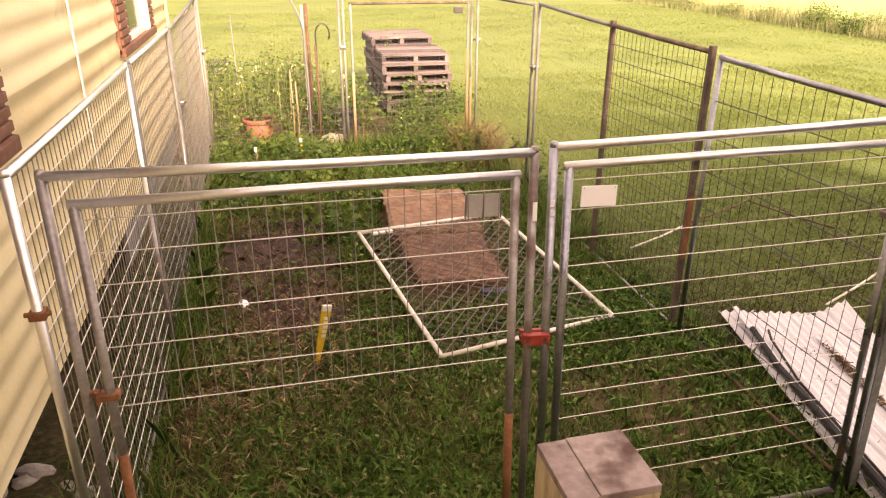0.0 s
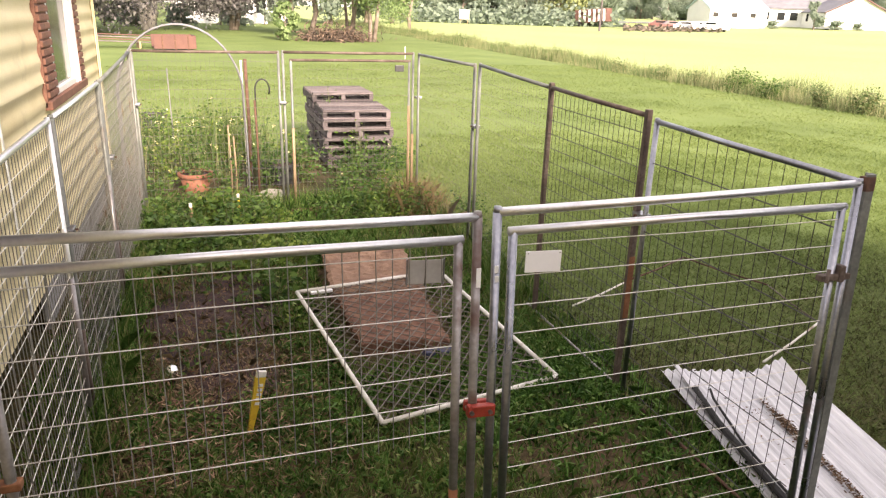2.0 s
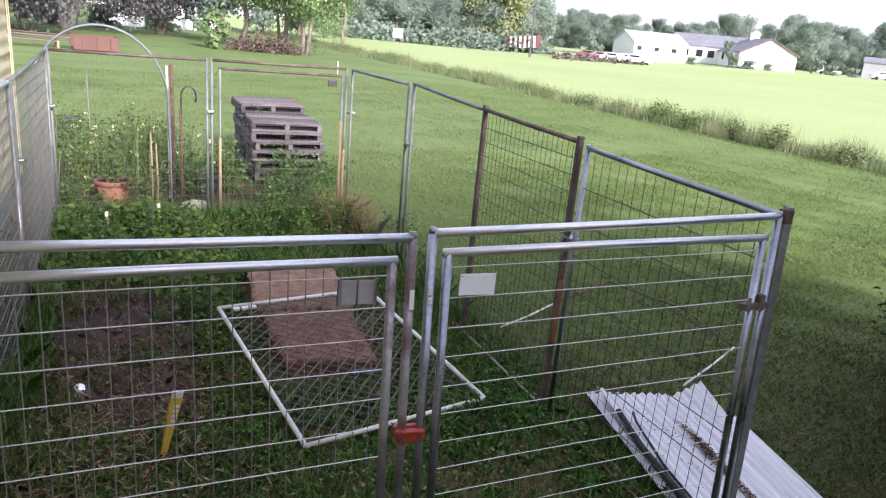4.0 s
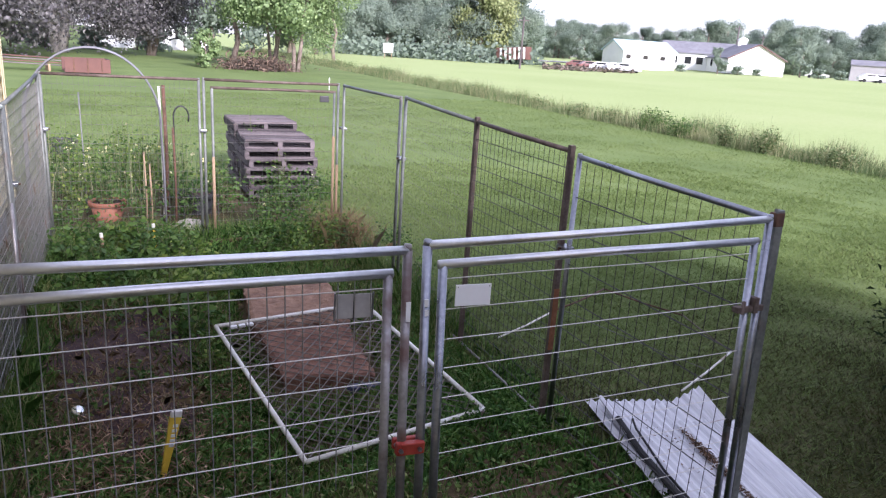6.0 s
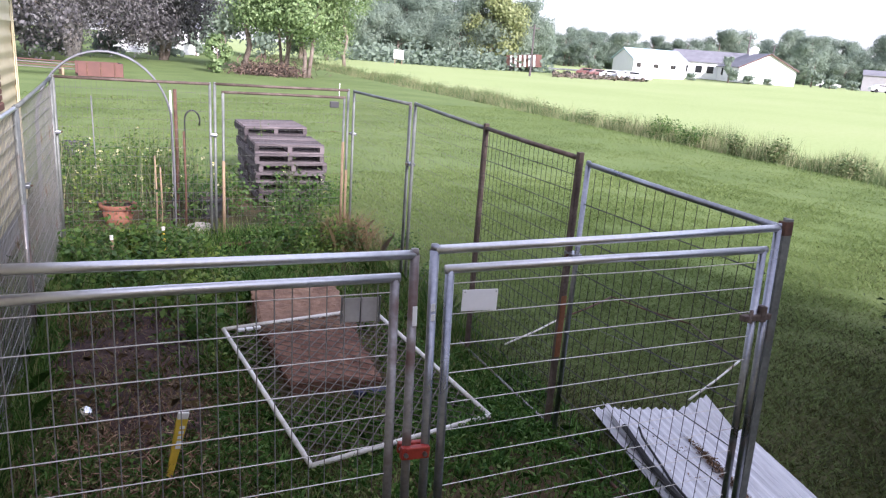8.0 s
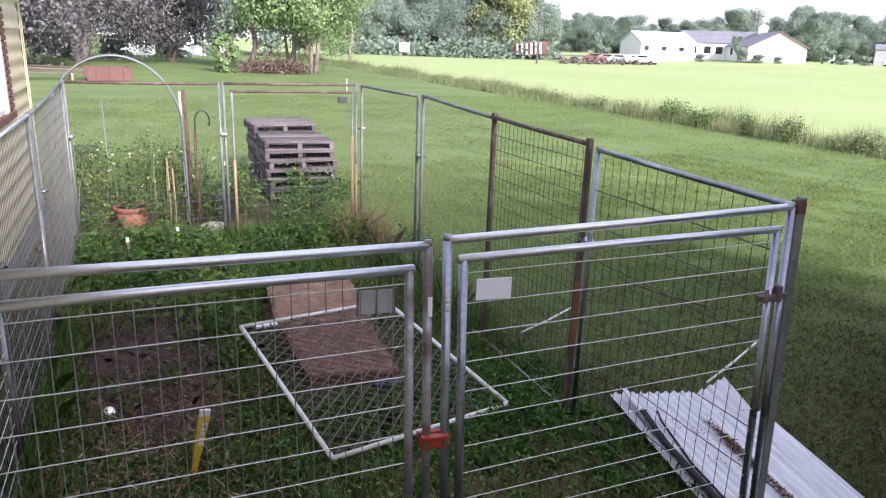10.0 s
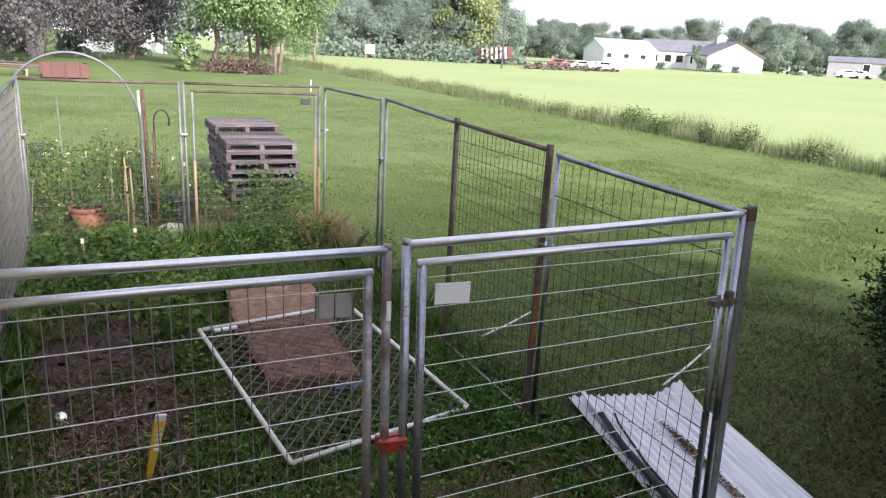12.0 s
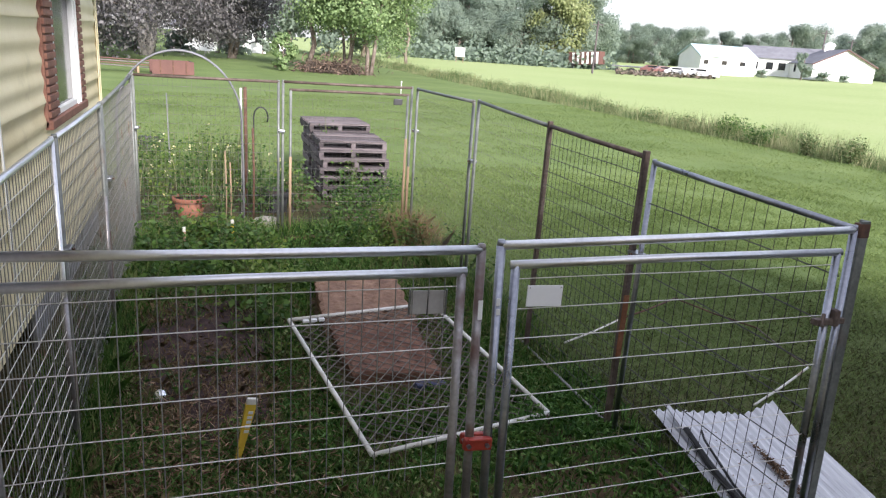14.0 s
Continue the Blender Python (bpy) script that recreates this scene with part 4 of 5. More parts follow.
# ---- second fallen frame in the grass outside ----
ff = thing("fallen_hurdle", pose(0, 0, 0), "white and rusty pipe frame lying half hidden in grass", "hurdle")
for a, b, r_, m_ in (((3.39, 5.275, 0.06), (4.164, 5.635, 0.085), 0.008, WHITE_DIRTY), ((4.164, 5.635, 0.085), (5.08, 6.074, 0.08), 0.009, RUST), ((5.08, 6.074, 0.08), (5.40, 5.25, 0.07), 0.008, RUST),
                     ((5.40, 5.25, 0.07), (5.16, 4.41, 0.09), 0.006, DARKPOST), ((4.244, 3.997, 0.07), (5.154, 4.41, 0.09), 0.009, WHITE_DIRTY), ((4.3, 5.7, 0.07), (4.72, 4.2, 0.07), 0.003, WIRE_DARK)):
    mid = [(p + q) / 2 for p, q in zip(a, b)]
    part("pipe", sweep([a, (mid[0], mid[1], mid[2] - 0.012), b], r_, 8), m_, ff, smooth=True)

# ---- porch rail post beside the camera ----
rp = thing("porch_post", pose(0.950, 1.118, 0), "weathered two-board wooden porch rail post with worn top", "post")
for x, w, zt in ((0.019, 0.052, 1.597), (0.099, 0.106, 1.60)):
    part("board", box(w, 0.145, zt - 0.02, (x, 0.075, (zt - 0.02) / 2), 0.0015), POSTWOOD, rp)
    part("board_top", box(w + 0.0006, 0.1455, 0.016, (x, 0.075, zt - 0.012), 0.002), POSTTOP, rp, "grey board end with dark rot stains")

# ---- pallets ----
def pallet(m, label):
    t = thing("pallet", m, label, "pallet", "stacked pallets")
    top = [(y, 0.09 if abs(y) < 0.4 else 0.12) for y in (-0.45, -0.27, -0.09, 0.09, 0.27, 0.45)]
    for y, w in top:
        part("deck_board", box(1.04, w, 0.032, (0, y, 0.118), 0.004), PALLET, t)
    for y in (-0.45, 0.0, 0.45):
        part("bottom_board", box(1.04, 0.1, 0.028, (0, y, 0.014), 0.004), PALLET, t)
    for x in (-0.495, 0.0, 0.495):
        part("stringer", box(0.07, 1.0, 0.075, (x, 0, 0.0655), 0.004), PALLET, t)
    return t


TALLER = Matrix.Diagonal((1, 1, 1.07, 1))
base_p = pallet(pose(2.79, 11.64, 0.02, 0, 0, 2) @ TALLER, "weathered grey wooden pallet in a leaning stack")
for k in range(1, 6):
    copy_thing(base_p, pose(2.80 - 0.012 * k + 0.035 * (k % 2), 11.62 + 0.012 * k + 0.04 * (k % 2), 0.02 + 0.1445 * k, 0.4 * (k % 2), 0.6 * (k % 3 - 1), 2 - 1.8 * (k % 3)) @ TALLER)
for k in range(7):
    copy_thing(base_p, pose(2.77 - 0.008 * k + 0.03 * (k % 2), 12.72 + 0.02 * (k % 3), 0.02 + 0.1445 * k, 0.3 * (k % 2), 0.4 * (k % 3 - 1), 1.5 - 1.6 * (k % 3)) @ Matrix.Diagonal((0.97, 1, 1.07, 1)))

# ---- pots, arch, stakes beyond the back fence ----
def pot(m, r, h, material, label, name="flower_pot"):
    t = thing(name, m, label, "pot")
    part("body", lathe([(0.001, 0.0), (r * 0.68, 0), (r * 0.70, 0.01), (r * 0.92, h * 0.78), (r * 0.92, h * 0.78)], 28), material, t, smooth=True)
    part("rim", lathe([(r * 0.93, h * 0.76), (r, h * 0.77), (r * 1.01, h * 0.97), (r * 0.98, h), (r * 0.9, h), (r * 0.88, h * 0.85)], 28), material, t, smooth=True)
    part("soil", lathe([(0.001, h * 0.86), (r * 0.9, h * 0.86)], 28), SOIL, t)
    return t


pot(pose(0.36, 10.15, 0.0), 0.225, 0.25, TERRA, "terracotta flower pot with a leafy plant")
pot(pose(1.45, 10.30, 0.0), 0.25, 0.30, BLACK, "black plastic nursery pot among weeds")
pot(pose(-0.46, 15.4, 0.0), 0.28, 0.28, BLACK, "black plastic tub in the grass")
bm = bmesh.new()
bmesh.ops.create_icosphere(bm, subdivisions=3, radius=0.16)
for v in bm.verts:
    v.co = Vector((v.co.x * 1.2, v.co.y, v.co.z * 0.7)) * (1 + 0.3 * noise.noise(v.co * 9))
ob = new("garden_stone", mesh("garden_stone", bm, STONE))
ob.matrix_world = pose(1.28, 9.35, 0.06)
tagged(ob, "pale rough stone beside the fence", "stone")

AY = 9.75
arch = thing("garden_arch", pose(0.29, AY, 0), "arch of bent grey plastic pipe over the garden", "arch")
for dy, rr in ((0.0, 0.012), (0.16, 0.012)):
    pts = [(0.74, dy, -0.05), (0.74, dy, 0.7)] + [(0.73 * math.cos(a), dy, 1.28 + 0.85 * math.sin(a)) for a in np.linspace(-0.1, math.pi + 0.1, 24)] + [(-0.74, dy, 0.7), (-0.74, dy, -0.05)]
    part("hoop", sweep(pts, rr, 8), ARCH, arch, smooth=True)
for a in np.linspace(0.1, 3.0, 12):
    part("tie", sweep([(0.73 * math.cos(a), 0, 1.28 + 0.85 * math.sin(a)), (0.73 * math.cos(a), 0.16, 1.28 + 0.85 * math.sin(a))], 0.004, 6), ARCH, arch)
for x, y, h_, r_, m_, lb in ((1.07, 10.0, 1.72, 0.022, RUST, "rusty upright steel post beside the arch"), (1.02, 10.05, 1.70, 0.013, WHITE_DIRTY, "thin white plastic pole beside the arch"),
                             (1.14, 9.6, 1.25, 0.014, RUST, "thin dark iron stake"), (0.80, 9.6, 0.95, 0.010, OLDWOOD, "thin wooden plant stake"), (0.86, 9.65, 0.8, 0.010, OLDWOOD, "thin wooden plant stake"), (0.1, 10.6, 1.55, 0.009, GALV_OLD, "thin pale plant pole")):
    ob = new("garden_pole", mesh("garden_pole", sweep([(0, 0, -0.05), (0.01, 0, h_ * 0.5), (0, 0.01, h_)], r_, 8), m_, True))
    ob.matrix_world = pose(x, y, 0)
    tagged(ob, lb, "pole")
hk = new("hook_pole", mesh("hook_pole", sweep([(0, 0, -0.05), (0, 0, 1.25)] + [(0.09 - 0.09 * math.cos(a), 0, 1.35 + 0.13 * math.sin(a)) for a in np.linspace(0.0, 3.6, 12)], 0.011, 6), BLACK, True))
hk.matrix_world = pose(1.17, 9.9, 0)
tagged(hk, "black iron shepherd hook standing in the garden", "hook")
fenc = thing("edging_fence", pose(1.0, 9.9, 0), "low black wire edging fence in the weeds", "fence")
for k in range(9):
    part("picket", sweep([(0.085 * k, 0, 0), (0.085 * k, 0, 0.36)], 0.005, 5), BLACK, fenc)
for z in (0.1, 0.33):
    part("bar", sweep([(-0.02, 0, z), (0.72, 0, z)], 0.005, 5), BLACK, fenc)
part_sill = new("gate_threshold", mesh("gate_threshold", box(1.0, 0.09, 0.05, (0, 0, 0), 0.01), RUST))
part_sill.matrix_world = pose(1.95, 8.85, 0.02, 0, 0, 3)
tagged(part_sill, "reddish board lying under the back gate", "board")


# ---- plants ----
def plant(x, y, h, r, n, leaf, material, label, seed, name="garden_plant", category="plant", stems=7, flowers=0, aspect=0.55):
    rg = np.random.default_rng(seed)
    t = thing(name, pose(x, y, float(ground_z(np.array(x), np.array(y))) - 0.01), label, category)
    geo, cs = [], []
    for s in range(stems):
        a, l = rg.uniform(0, 6.28), rg.uniform(0.15, 1) * r
        hh = h * rg.uniform(0.6, 1.0)
        p = [(0.15 * l * math.cos(a), 0.15 * l * math.sin(a), 0), (0.5 * l * math.cos(a), 0.5 * l * math.sin(a), hh * 0.5), (l * math.cos(a + 0.2), l * math.sin(a + 0.2), hh)]
        geo.append(sweep(p, [0.006, 0.0045, 0.002], 5, False))
        for k in range(max(1, n // stems)):
            f = rg.uniform(0.15, 1.02)
            q = np.array(p[0]) * (1 - f) ** 2 + 2 * np.array(p[1]) * f * (1 - f) + np.array(p[2]) * f * f
            cs.append(q + rg.normal(0, 1, 3) * np.array([0.16, 0.16, 0.09]) * (0.4 + r) * 0.8)
    cs = np.array(cs)
    cs[:, 2] = np.clip(cs[:, 2], 0.02, None)
    part("stalk", join(*geo), STEM, t)["kind"] = "stuff"
    part("foliage", fast_mesh("foliage", leaves(cs, leaf, rg, 0.5, aspect), 4, material), None, t)["kind"] = "stuff"
    if flowers:
        pick = cs[rg.integers(0, len(cs), flowers)] + np.array([0, 0, 0.05])
        pick = np.repeat(pick, 4, 0) + rg.normal(0, 0.012, (flowers * 4, 3))
        part("blossom", fast_mesh("blossom", leaves(pick, 0.035, rg, 0.3, 0.8), 4, FLOWER), None, t, "small pale yellow flowers")["kind"] = "stuff"
    return t


G1 = "leafy green vegetable plant growing in the garden"
G2 = "tall flowering weed with pale yellow blooms behind the fence"
G3 = "bushy green weed growing at the fence"
spots = [
    # vegetable row before the back fence
    (0.05, 8.2, 0.38, 0.28, 150, 0.09, LEAF, G1, 0), (0.35, 7.9, 0.42, 0.3, 170, 0.09, LEAF, G1, 0), (0.7, 8.1, 0.5, 0.32, 190, 0.10, LEAF, G1, 0),
    (1.0, 8.35, 0.42, 0.3, 160, 0.09, LEAF, G1, 0), (0.2, 8.6, 0.5, 0.28, 160, 0.09, LEAF, G1, 0), (0.6, 8.65, 0.48, 0.3, 160, 0.09, LEAF_Y, G1, 0),
    (1.2, 8.0, 0.3, 0.25, 110, 0.08, LEAF_Y, G1, 0), (0.5, 7.3, 0.4, 0.25, 110, 0.11, LEAF, G1, 0), (0.95, 7.5, 0.35, 0.28, 110, 0.10, LEAF_Y, G1, 0),
    (0.05, 7.4, 0.3, 0.22, 100, 0.09, LEAF, G1, 0), (0.85, 6.6, 0.45, 0.24, 80, 0.12, LEAF_Y, G1, 0), (1.0, 6.1, 0.4, 0.22, 70, 0.12, LEAF, G1, 0),
    (1.25, 7.0, 0.35, 0.25, 90, 0.1, LEAF_Y, G1, 0), (0.2, 6.9, 0.28, 0.22, 80, 0.09, LEAF, G1, 0),
    # weeds by the back gate
    (1.9, 8.3, 0.35, 0.35, 190, 0.07, LEAF, G3, 0), (2.25, 8.35, 0.55, 0.36, 260, 0.07, LEAF, G3, 0), (2.6, 8.3, 0.6, 0.38, 280, 0.07, LEAF_Y, G3, 0),
    (2.9, 8.1, 0.4, 0.3, 190, 0.07, LEAF, G3, 0), (2.35, 7.75, 0.35, 0.3, 170, 0.07, LEAF_Y, G3, 0), (2.7, 9.35, 0.75, 0.35, 240, 0.08, LEAF, G3, 0),
    (2.2, 9.4, 0.55, 0.32, 190, 0.08, LEAF, G3, 0), (2.45, 10.3, 0.7, 0.4, 220, 0.09, LEAF, G3, 4), (2.95, 10.6, 0.6, 0.4, 200, 0.09, LEAF, G3, 3),
    (1.8, 10.3, 0.75, 0.35, 220, 0.09, LEAF, G3, 4), (1.75, 11.2, 0.7, 0.35, 190, 0.09, LEAF_Y, G3, 3), (3.35, 10.9, 0.5, 0.35, 160, 0.09, LEAF, G3, 0),
    (2.75, 11.0, 0.85, 0.16, 70, 0.09, LEAF_Y, G3, 0), (2.55, 12.1, 1.38, 0.2, 80, 0.10, LEAF, G3, 0), (3.6, 8.3, 0.3, 0.3, 120, 0.07, LEAF, G3, 0), (3.35, 7.1, 0.25, 0.25, 100, 0.07, LEAF, G3, 0),
    # garden behind the arch
    (0.34, 10.15, 0.85, 0.28, 190, 0.08, LEAF, "green leafy plant in the terracotta pot", 0), (-0.1, 9.5, 0.5, 0.3, 150, 0.09, LEAF, G3, 0), (0.0, 10.3, 0.95, 0.35, 220, 0.08, LEAF_Y, G2, 6),
    (0.35, 10.9, 1.1, 0.42, 260, 0.08, LEAF, G2, 8), (0.8, 11.2, 1.1, 0.42, 260, 0.08, LEAF_Y, G2, 8), (-0.15, 11.3, 1.0, 0.4, 220, 0.08, LEAF, G2, 8),
    (0.55, 12.0, 1.1, 0.45, 240, 0.08, LEAF_Y, G2, 10), (1.1, 12.2, 0.9, 0.42, 210, 0.08, LEAF, G2, 6), (0.0, 12.5, 0.9, 0.45, 210, 0.08, LEAF_Y, G2, 8),
    (0.75, 9.7, 0.6, 0.3, 150, 0.08, LEAF, G3, 0), (1.3, 9.95, 0.65, 0.3, 170, 0.09, LEAF, G3, 0), (1.55, 10.8, 0.7, 0.34, 180, 0.09, LEAF, G3, 3), (1.2, 11.3, 0.85, 0.4, 210, 0.08, LEAF, G2, 5),
    (-0.3, 13.4, 0.7, 0.5, 190, 0.09, LEAF_Y, G2, 6), (0.8, 13.3, 0.7, 0.5, 190, 0.09, LEAF_Y, G2, 6),
]
for i, (x, y, h_, r_, n_, lf, m_, lb, fl) in enumerate(spots):
    plant(x, y, h_ * 0.95, r_, int(n_ * 2.0), lf * 0.68, m_, lb, 100 + i, flowers=fl, stems=9)
for i, (x, y) in enumerate(((0.6, 5.3), (0.75, 6.0), (0.45, 6.5), (1.05, 5.4), (0.35, 5.0))):
    plant(x, y, 0.22 + 0.05 * i, 0.14, 60, 0.045, LEAF_Y if i % 2 else LEAF, "young garden plant standing in bare soil", 300 + i, stems=4)

# ---- grass ----
rng = np.random.default_rng(21)


def scatter(n, x0, x1, y0, y1):
    return np.stack([rng.uniform(x0, x1, n), rng.uniform(y0, y1, n)], 1)


def patchy(xy, scale, lo):
    """Keeps points where a smooth random pattern is high."""
    p = 0.5 + 0.25 * (np.sin(xy[:, 0] * scale + 1.3 * np.sin(xy[:, 1] * scale * 0.7)) + np.sin(xy[:, 1] * scale * 1.3 + 1.1 * np.cos(xy[:, 0] * scale * 0.9 + 2)))
    return xy[rng.uniform(0, 1, len(xy)) < np.clip(p, lo, 1)]


def grass(name, xy, hs, ws, lean, material, label, short=False):
    n = len(xy)
    h_ = rng.uniform(*hs, n) * rng.uniform(0.6, 1.0, n)
    v = (short_blades if short else blades)(xy, h_, rng.uniform(*ws, n), rng.uniform(*lean, n), rng, ground_z(xy[:, 0], xy[:, 1]) - 0.005)
    return tagged(new(name, fast_mesh(name, v, 3 if short else 5, material)), label, "grass", kind="stuff")


yard = patchy(scatter(120000, -0.6, 3.3, 1.2, 9.2), 2.1, 0.28)
bedness = np.hypot((yard[:, 0] - 0.48 - 0.12 * np.sin(3 * yard[:, 1])) / 0.55, (yard[:, 1] - 5.55 + 0.2 * np.sin(5 * yard[:, 0])) / 1.35)
in_slab = (yard[:, 0] > 1.45) & (yard[:, 0] < 2.24) & (yard[:, 1] > 4.84) & (yard[:, 1] < 6.8)
yard = yard[~in_slab & (rng.uniform(0, 1, len(yard)) < np.clip((bedness - 0.65) * 1.8, 0.03, 1))]
grass("yard_grass", yard, (0.05, 0.17), (0.004, 0.010), (0.3, 1.0), GRASS, "unmown dark green grass inside the fence")
grass("yard_straw", patchy(scatter(12000, -0.2, 1.3, 3.2, 7.0), 3.0, 0.06), (0.05, 0.14), (0.003, 0.007), (0.6, 1.3), STRAW, "dry straw-coloured grass round the garden bed")
lawn = scatter(620000, 3.1, 13.0, 0.3, 14.0)
near = np.hypot(lawn[:, 0] - 1, lawn[:, 1] - 0.5)
lawn = lawn[rng.uniform(0, 1, len(lawn)) < np.clip(1.3 - near / 13, 0.22, 1)]
near = np.hypot(lawn[:, 0] - 1, lawn[:, 1] - 0.5)
n = len(lawn)
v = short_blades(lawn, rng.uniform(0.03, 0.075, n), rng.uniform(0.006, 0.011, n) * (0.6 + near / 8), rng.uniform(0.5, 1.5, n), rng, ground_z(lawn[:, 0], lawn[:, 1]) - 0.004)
# towards the porch more blades take the darker colour that paints its shade
shade_edge = np.clip((lawn[:, 1] + 0.5 * np.sin(lawn[:, 0] * 1.7) - 1.0) / 6.5, 0, 1)
shaded = rng.uniform(0, 1, n) > shade_edge * shade_edge * (3 - 2 * shade_edge)
tagged(new("shaded_lawn_grass", fast_mesh("shaded_lawn_grass", v[shaded], 3, SHADEB)), "dark olive lawn grass close to the porch, its shade put into the colour", "grass", kind="stuff")
v = v[~shaded]
tagged(new("lawn_grass", fast_mesh("lawn_grass", v, 3, LAWNB)), "short mown lawn grass beside the fence", "grass", kind="stuff")
lawn2 = np.concatenate([scatter(90000, 3.1, 18.0, 14.0, 32.0), scatter(45000, -3.5, 3.3, 12.5, 30.0), scatter(30000, 13.0, 18.5, 3.0, 14.0)])
grass("far_lawn_grass", lawn2, (0.04, 0.08), (0.016, 0.03), (0.6, 1.6), LAWNB, "mown lawn grass farther from the fence", True)
edge = np.concatenate([np.stack([3.06 + rng.normal(0, 0.09, 5000), rng.uniform(5.4, 9.0, 5000)], 1), np.stack([-0.2 + rng.normal(0, 0.1, 3500), rng.uniform(2.5, 9.0, 3500)], 1), np.stack([rng.uniform(-0.2, 3.1, 4000), 8.97 + rng.normal(0, 0.12, 4000)], 1)])
grass("fence_grass", edge, (0.12, 0.36), (0.004, 0.008), (0.2, 0.8), GRASS, "longer grass left standing under the fence")
dry = np.stack([2.95 + rng.normal(0, 0.13, 1600), 8.45 + rng.normal(0, 0.3, 1600)], 1)
grass("dry_tuft", dry, (0.3, 0.6), (0.004, 0.008), (0.3, 0.9), STRAW, "dry grass tuft in the fence corner")
# weedy ground cover near the front fence
wc = patchy(scatter(13000, 0.2, 3.1, 2.2, 4.6), 2.7, 0.12)
wc = np.concatenate([wc, patchy(scatter(9000, 0.0, 3.0, 4.6, 8.9), 2.2, 0.05)])
keep = ~((np.abs(wc[:, 0] - 0.5) < 0.45) & (np.abs(wc[:, 1] - 5.75) < 1.1)) & ~((wc[:, 0] > 1.42) & (wc[:, 0] < 2.27) & (wc[:, 1] > 4.8) & (wc[:, 1] < 6.85))
wc = wc[keep]
cz = np.concatenate([wc, (ground_z(wc[:, 0], wc[:, 1]) + rng.uniform(0.01, 0.12, len(wc)) ** 1.2)[:, None]], 1)
tagged(new("ground_weeds", fast_mesh("ground_weeds", leaves(cz, 0.032, rng, 0.35, 0.65), 4, GRASS)), "low broad-leaved weeds and clover in the yard", "weeds", kind="stuff")
# rosettes of broad leaves, thickest near the front fence
rz = np.concatenate([patchy(scatter(3600, 0.0, 3.3, 1.6, 4.9), 2.4, 0.1), patchy(scatter(1900, -0.1, 3.0, 4.9, 8.8), 2.0, 0.05)])
clear = ((np.abs(rz[:, 0] - 0.5) < 0.5) & (np.abs(rz[:, 1] - 5.6) < 1.1)) | ((rz[:, 0] > 1.4) & (rz[:, 0] < 2.3) & (rz[:, 1] > 4.75) & (rz[:, 1] < 6.9))
rz = np.repeat(rz[~clear], 9, 0)
n = len(rz)
rz = rz + rng.normal(0, 0.012, rz.shape)
v = blades(rz, rng.uniform(0.04, 0.1, n), rng.uniform(0.012, 0.026, n), rng.uniform(0.5, 1.3, n), rng, ground_z(rz[:, 0], rz[:, 1]))
tagged(new("broad_weeds", fast_mesh("broad_weeds", v, 5, WEED)), "bright green broad-leaved weeds in the yard", "weeds", kind="stuff")
# tall grass in the ditch
n = 110000
dy = 5 + 105 * rng.uniform(0, 1, n) ** 1.7
dx = 18.5 + 0.015 * (np.minimum(dy, 60) - 10) + rng.normal(0.6, 0.6, n)
wave = np.clip(0.45 + 0.35 * np.sin(dy * 0.9 + dx * 1.7) + 0.3 * np.sin(dy * 2.3 + 1 - dx) + 0.3 * np.sin(dy * 0.37), 0.02, 1.15)
hd = rng.uniform(0.3, 0.95, n) ** 1.2 * (0.31 + 0.72 * wave) * (1 + 0.55 * np.clip((22 - dy) / 12, 0, 1))
v = short_blades(np.stack([dx, dy], 1), hd, rng.uniform(0.008, 0.02, n) * (0.7 + dy / 40), rng.uniform(0.05, 0.6, n), rng, ground_z(dx, dy) - 0.02)
tagged(new("ditch_grass", fast_mesh("ditch_grass", v, 3, TALL)), "tall rank grass and weeds along a ditch", "grass", kind="stuff")
for i, (x, y, h_, r_) in enumerate(((18.6, 21.5, 0.95, 0.9), (18.4, 19.6, 0.8, 0.7), (18.0, 15.6, 0.85, 0.5), (18.2, 13.2, 0.6, 0.6), (18.8, 11.0, 0.7, 0.6), (19.0, 26.5, 0.7, 0.8), (19.0, 30.0, 0.7, 0.8), (18.2, 17.4, 0.75, 0.4), (19.2, 36.0, 0.8, 0.9), (18.6, 23.6, 0.7, 0.6), (19.4, 45.0, 0.8, 1.0))):
    plant(x, y, h_ * 0.9, r_ * 0.9, 900, 0.085, LEAF if i in (0, 1) else TALL, "leafy weed clump in the ditch grass", 400 + i, name="ditch_weed", category="weed", stems=18)

# tall thin weeds behind the back fence, and red-brown dead stalks in the yard
n = 420
wx, wy = rng.uniform(-0.55, 1.45, n), rng.uniform(10.5, 13.0, n)
hw = rng.uniform(0.4, 1.25, n) * (0.6 + 0.4 * np.abs(np.sin(wx * 5 + wy * 3)))
tagged(new("tall_weeds", fast_mesh("tall_weeds", blades(np.stack([wx, wy], 1), hw, rng.uniform(0.006, 0.014, n), rng.uniform(0.02, 0.25, n), rng, -0.02), 5, TALL)), "tall thin yellow-green weeds behind the back fence", "weeds", kind="stuff")
n = 4600
lx, ly = rng.normal(0.35, 0.5, n), rng.normal(4.1, 0.7, n)
keep = (lx > -0.12) & (lx < 1.3) & (ly > 2.6) & (ly < 5.2)
c = np.stack([lx[keep], ly[keep], rng.uniform(0.02, 0.11, keep.sum())], 1)
tagged(new("dead_stalks", fast_mesh("dead_stalks", leaves(c, 0.06, rng, 0.5, 0.1), 4, DEADSTALK)), "reddish-brown dead stalks lying in the grass", "stalks", kind="stuff")

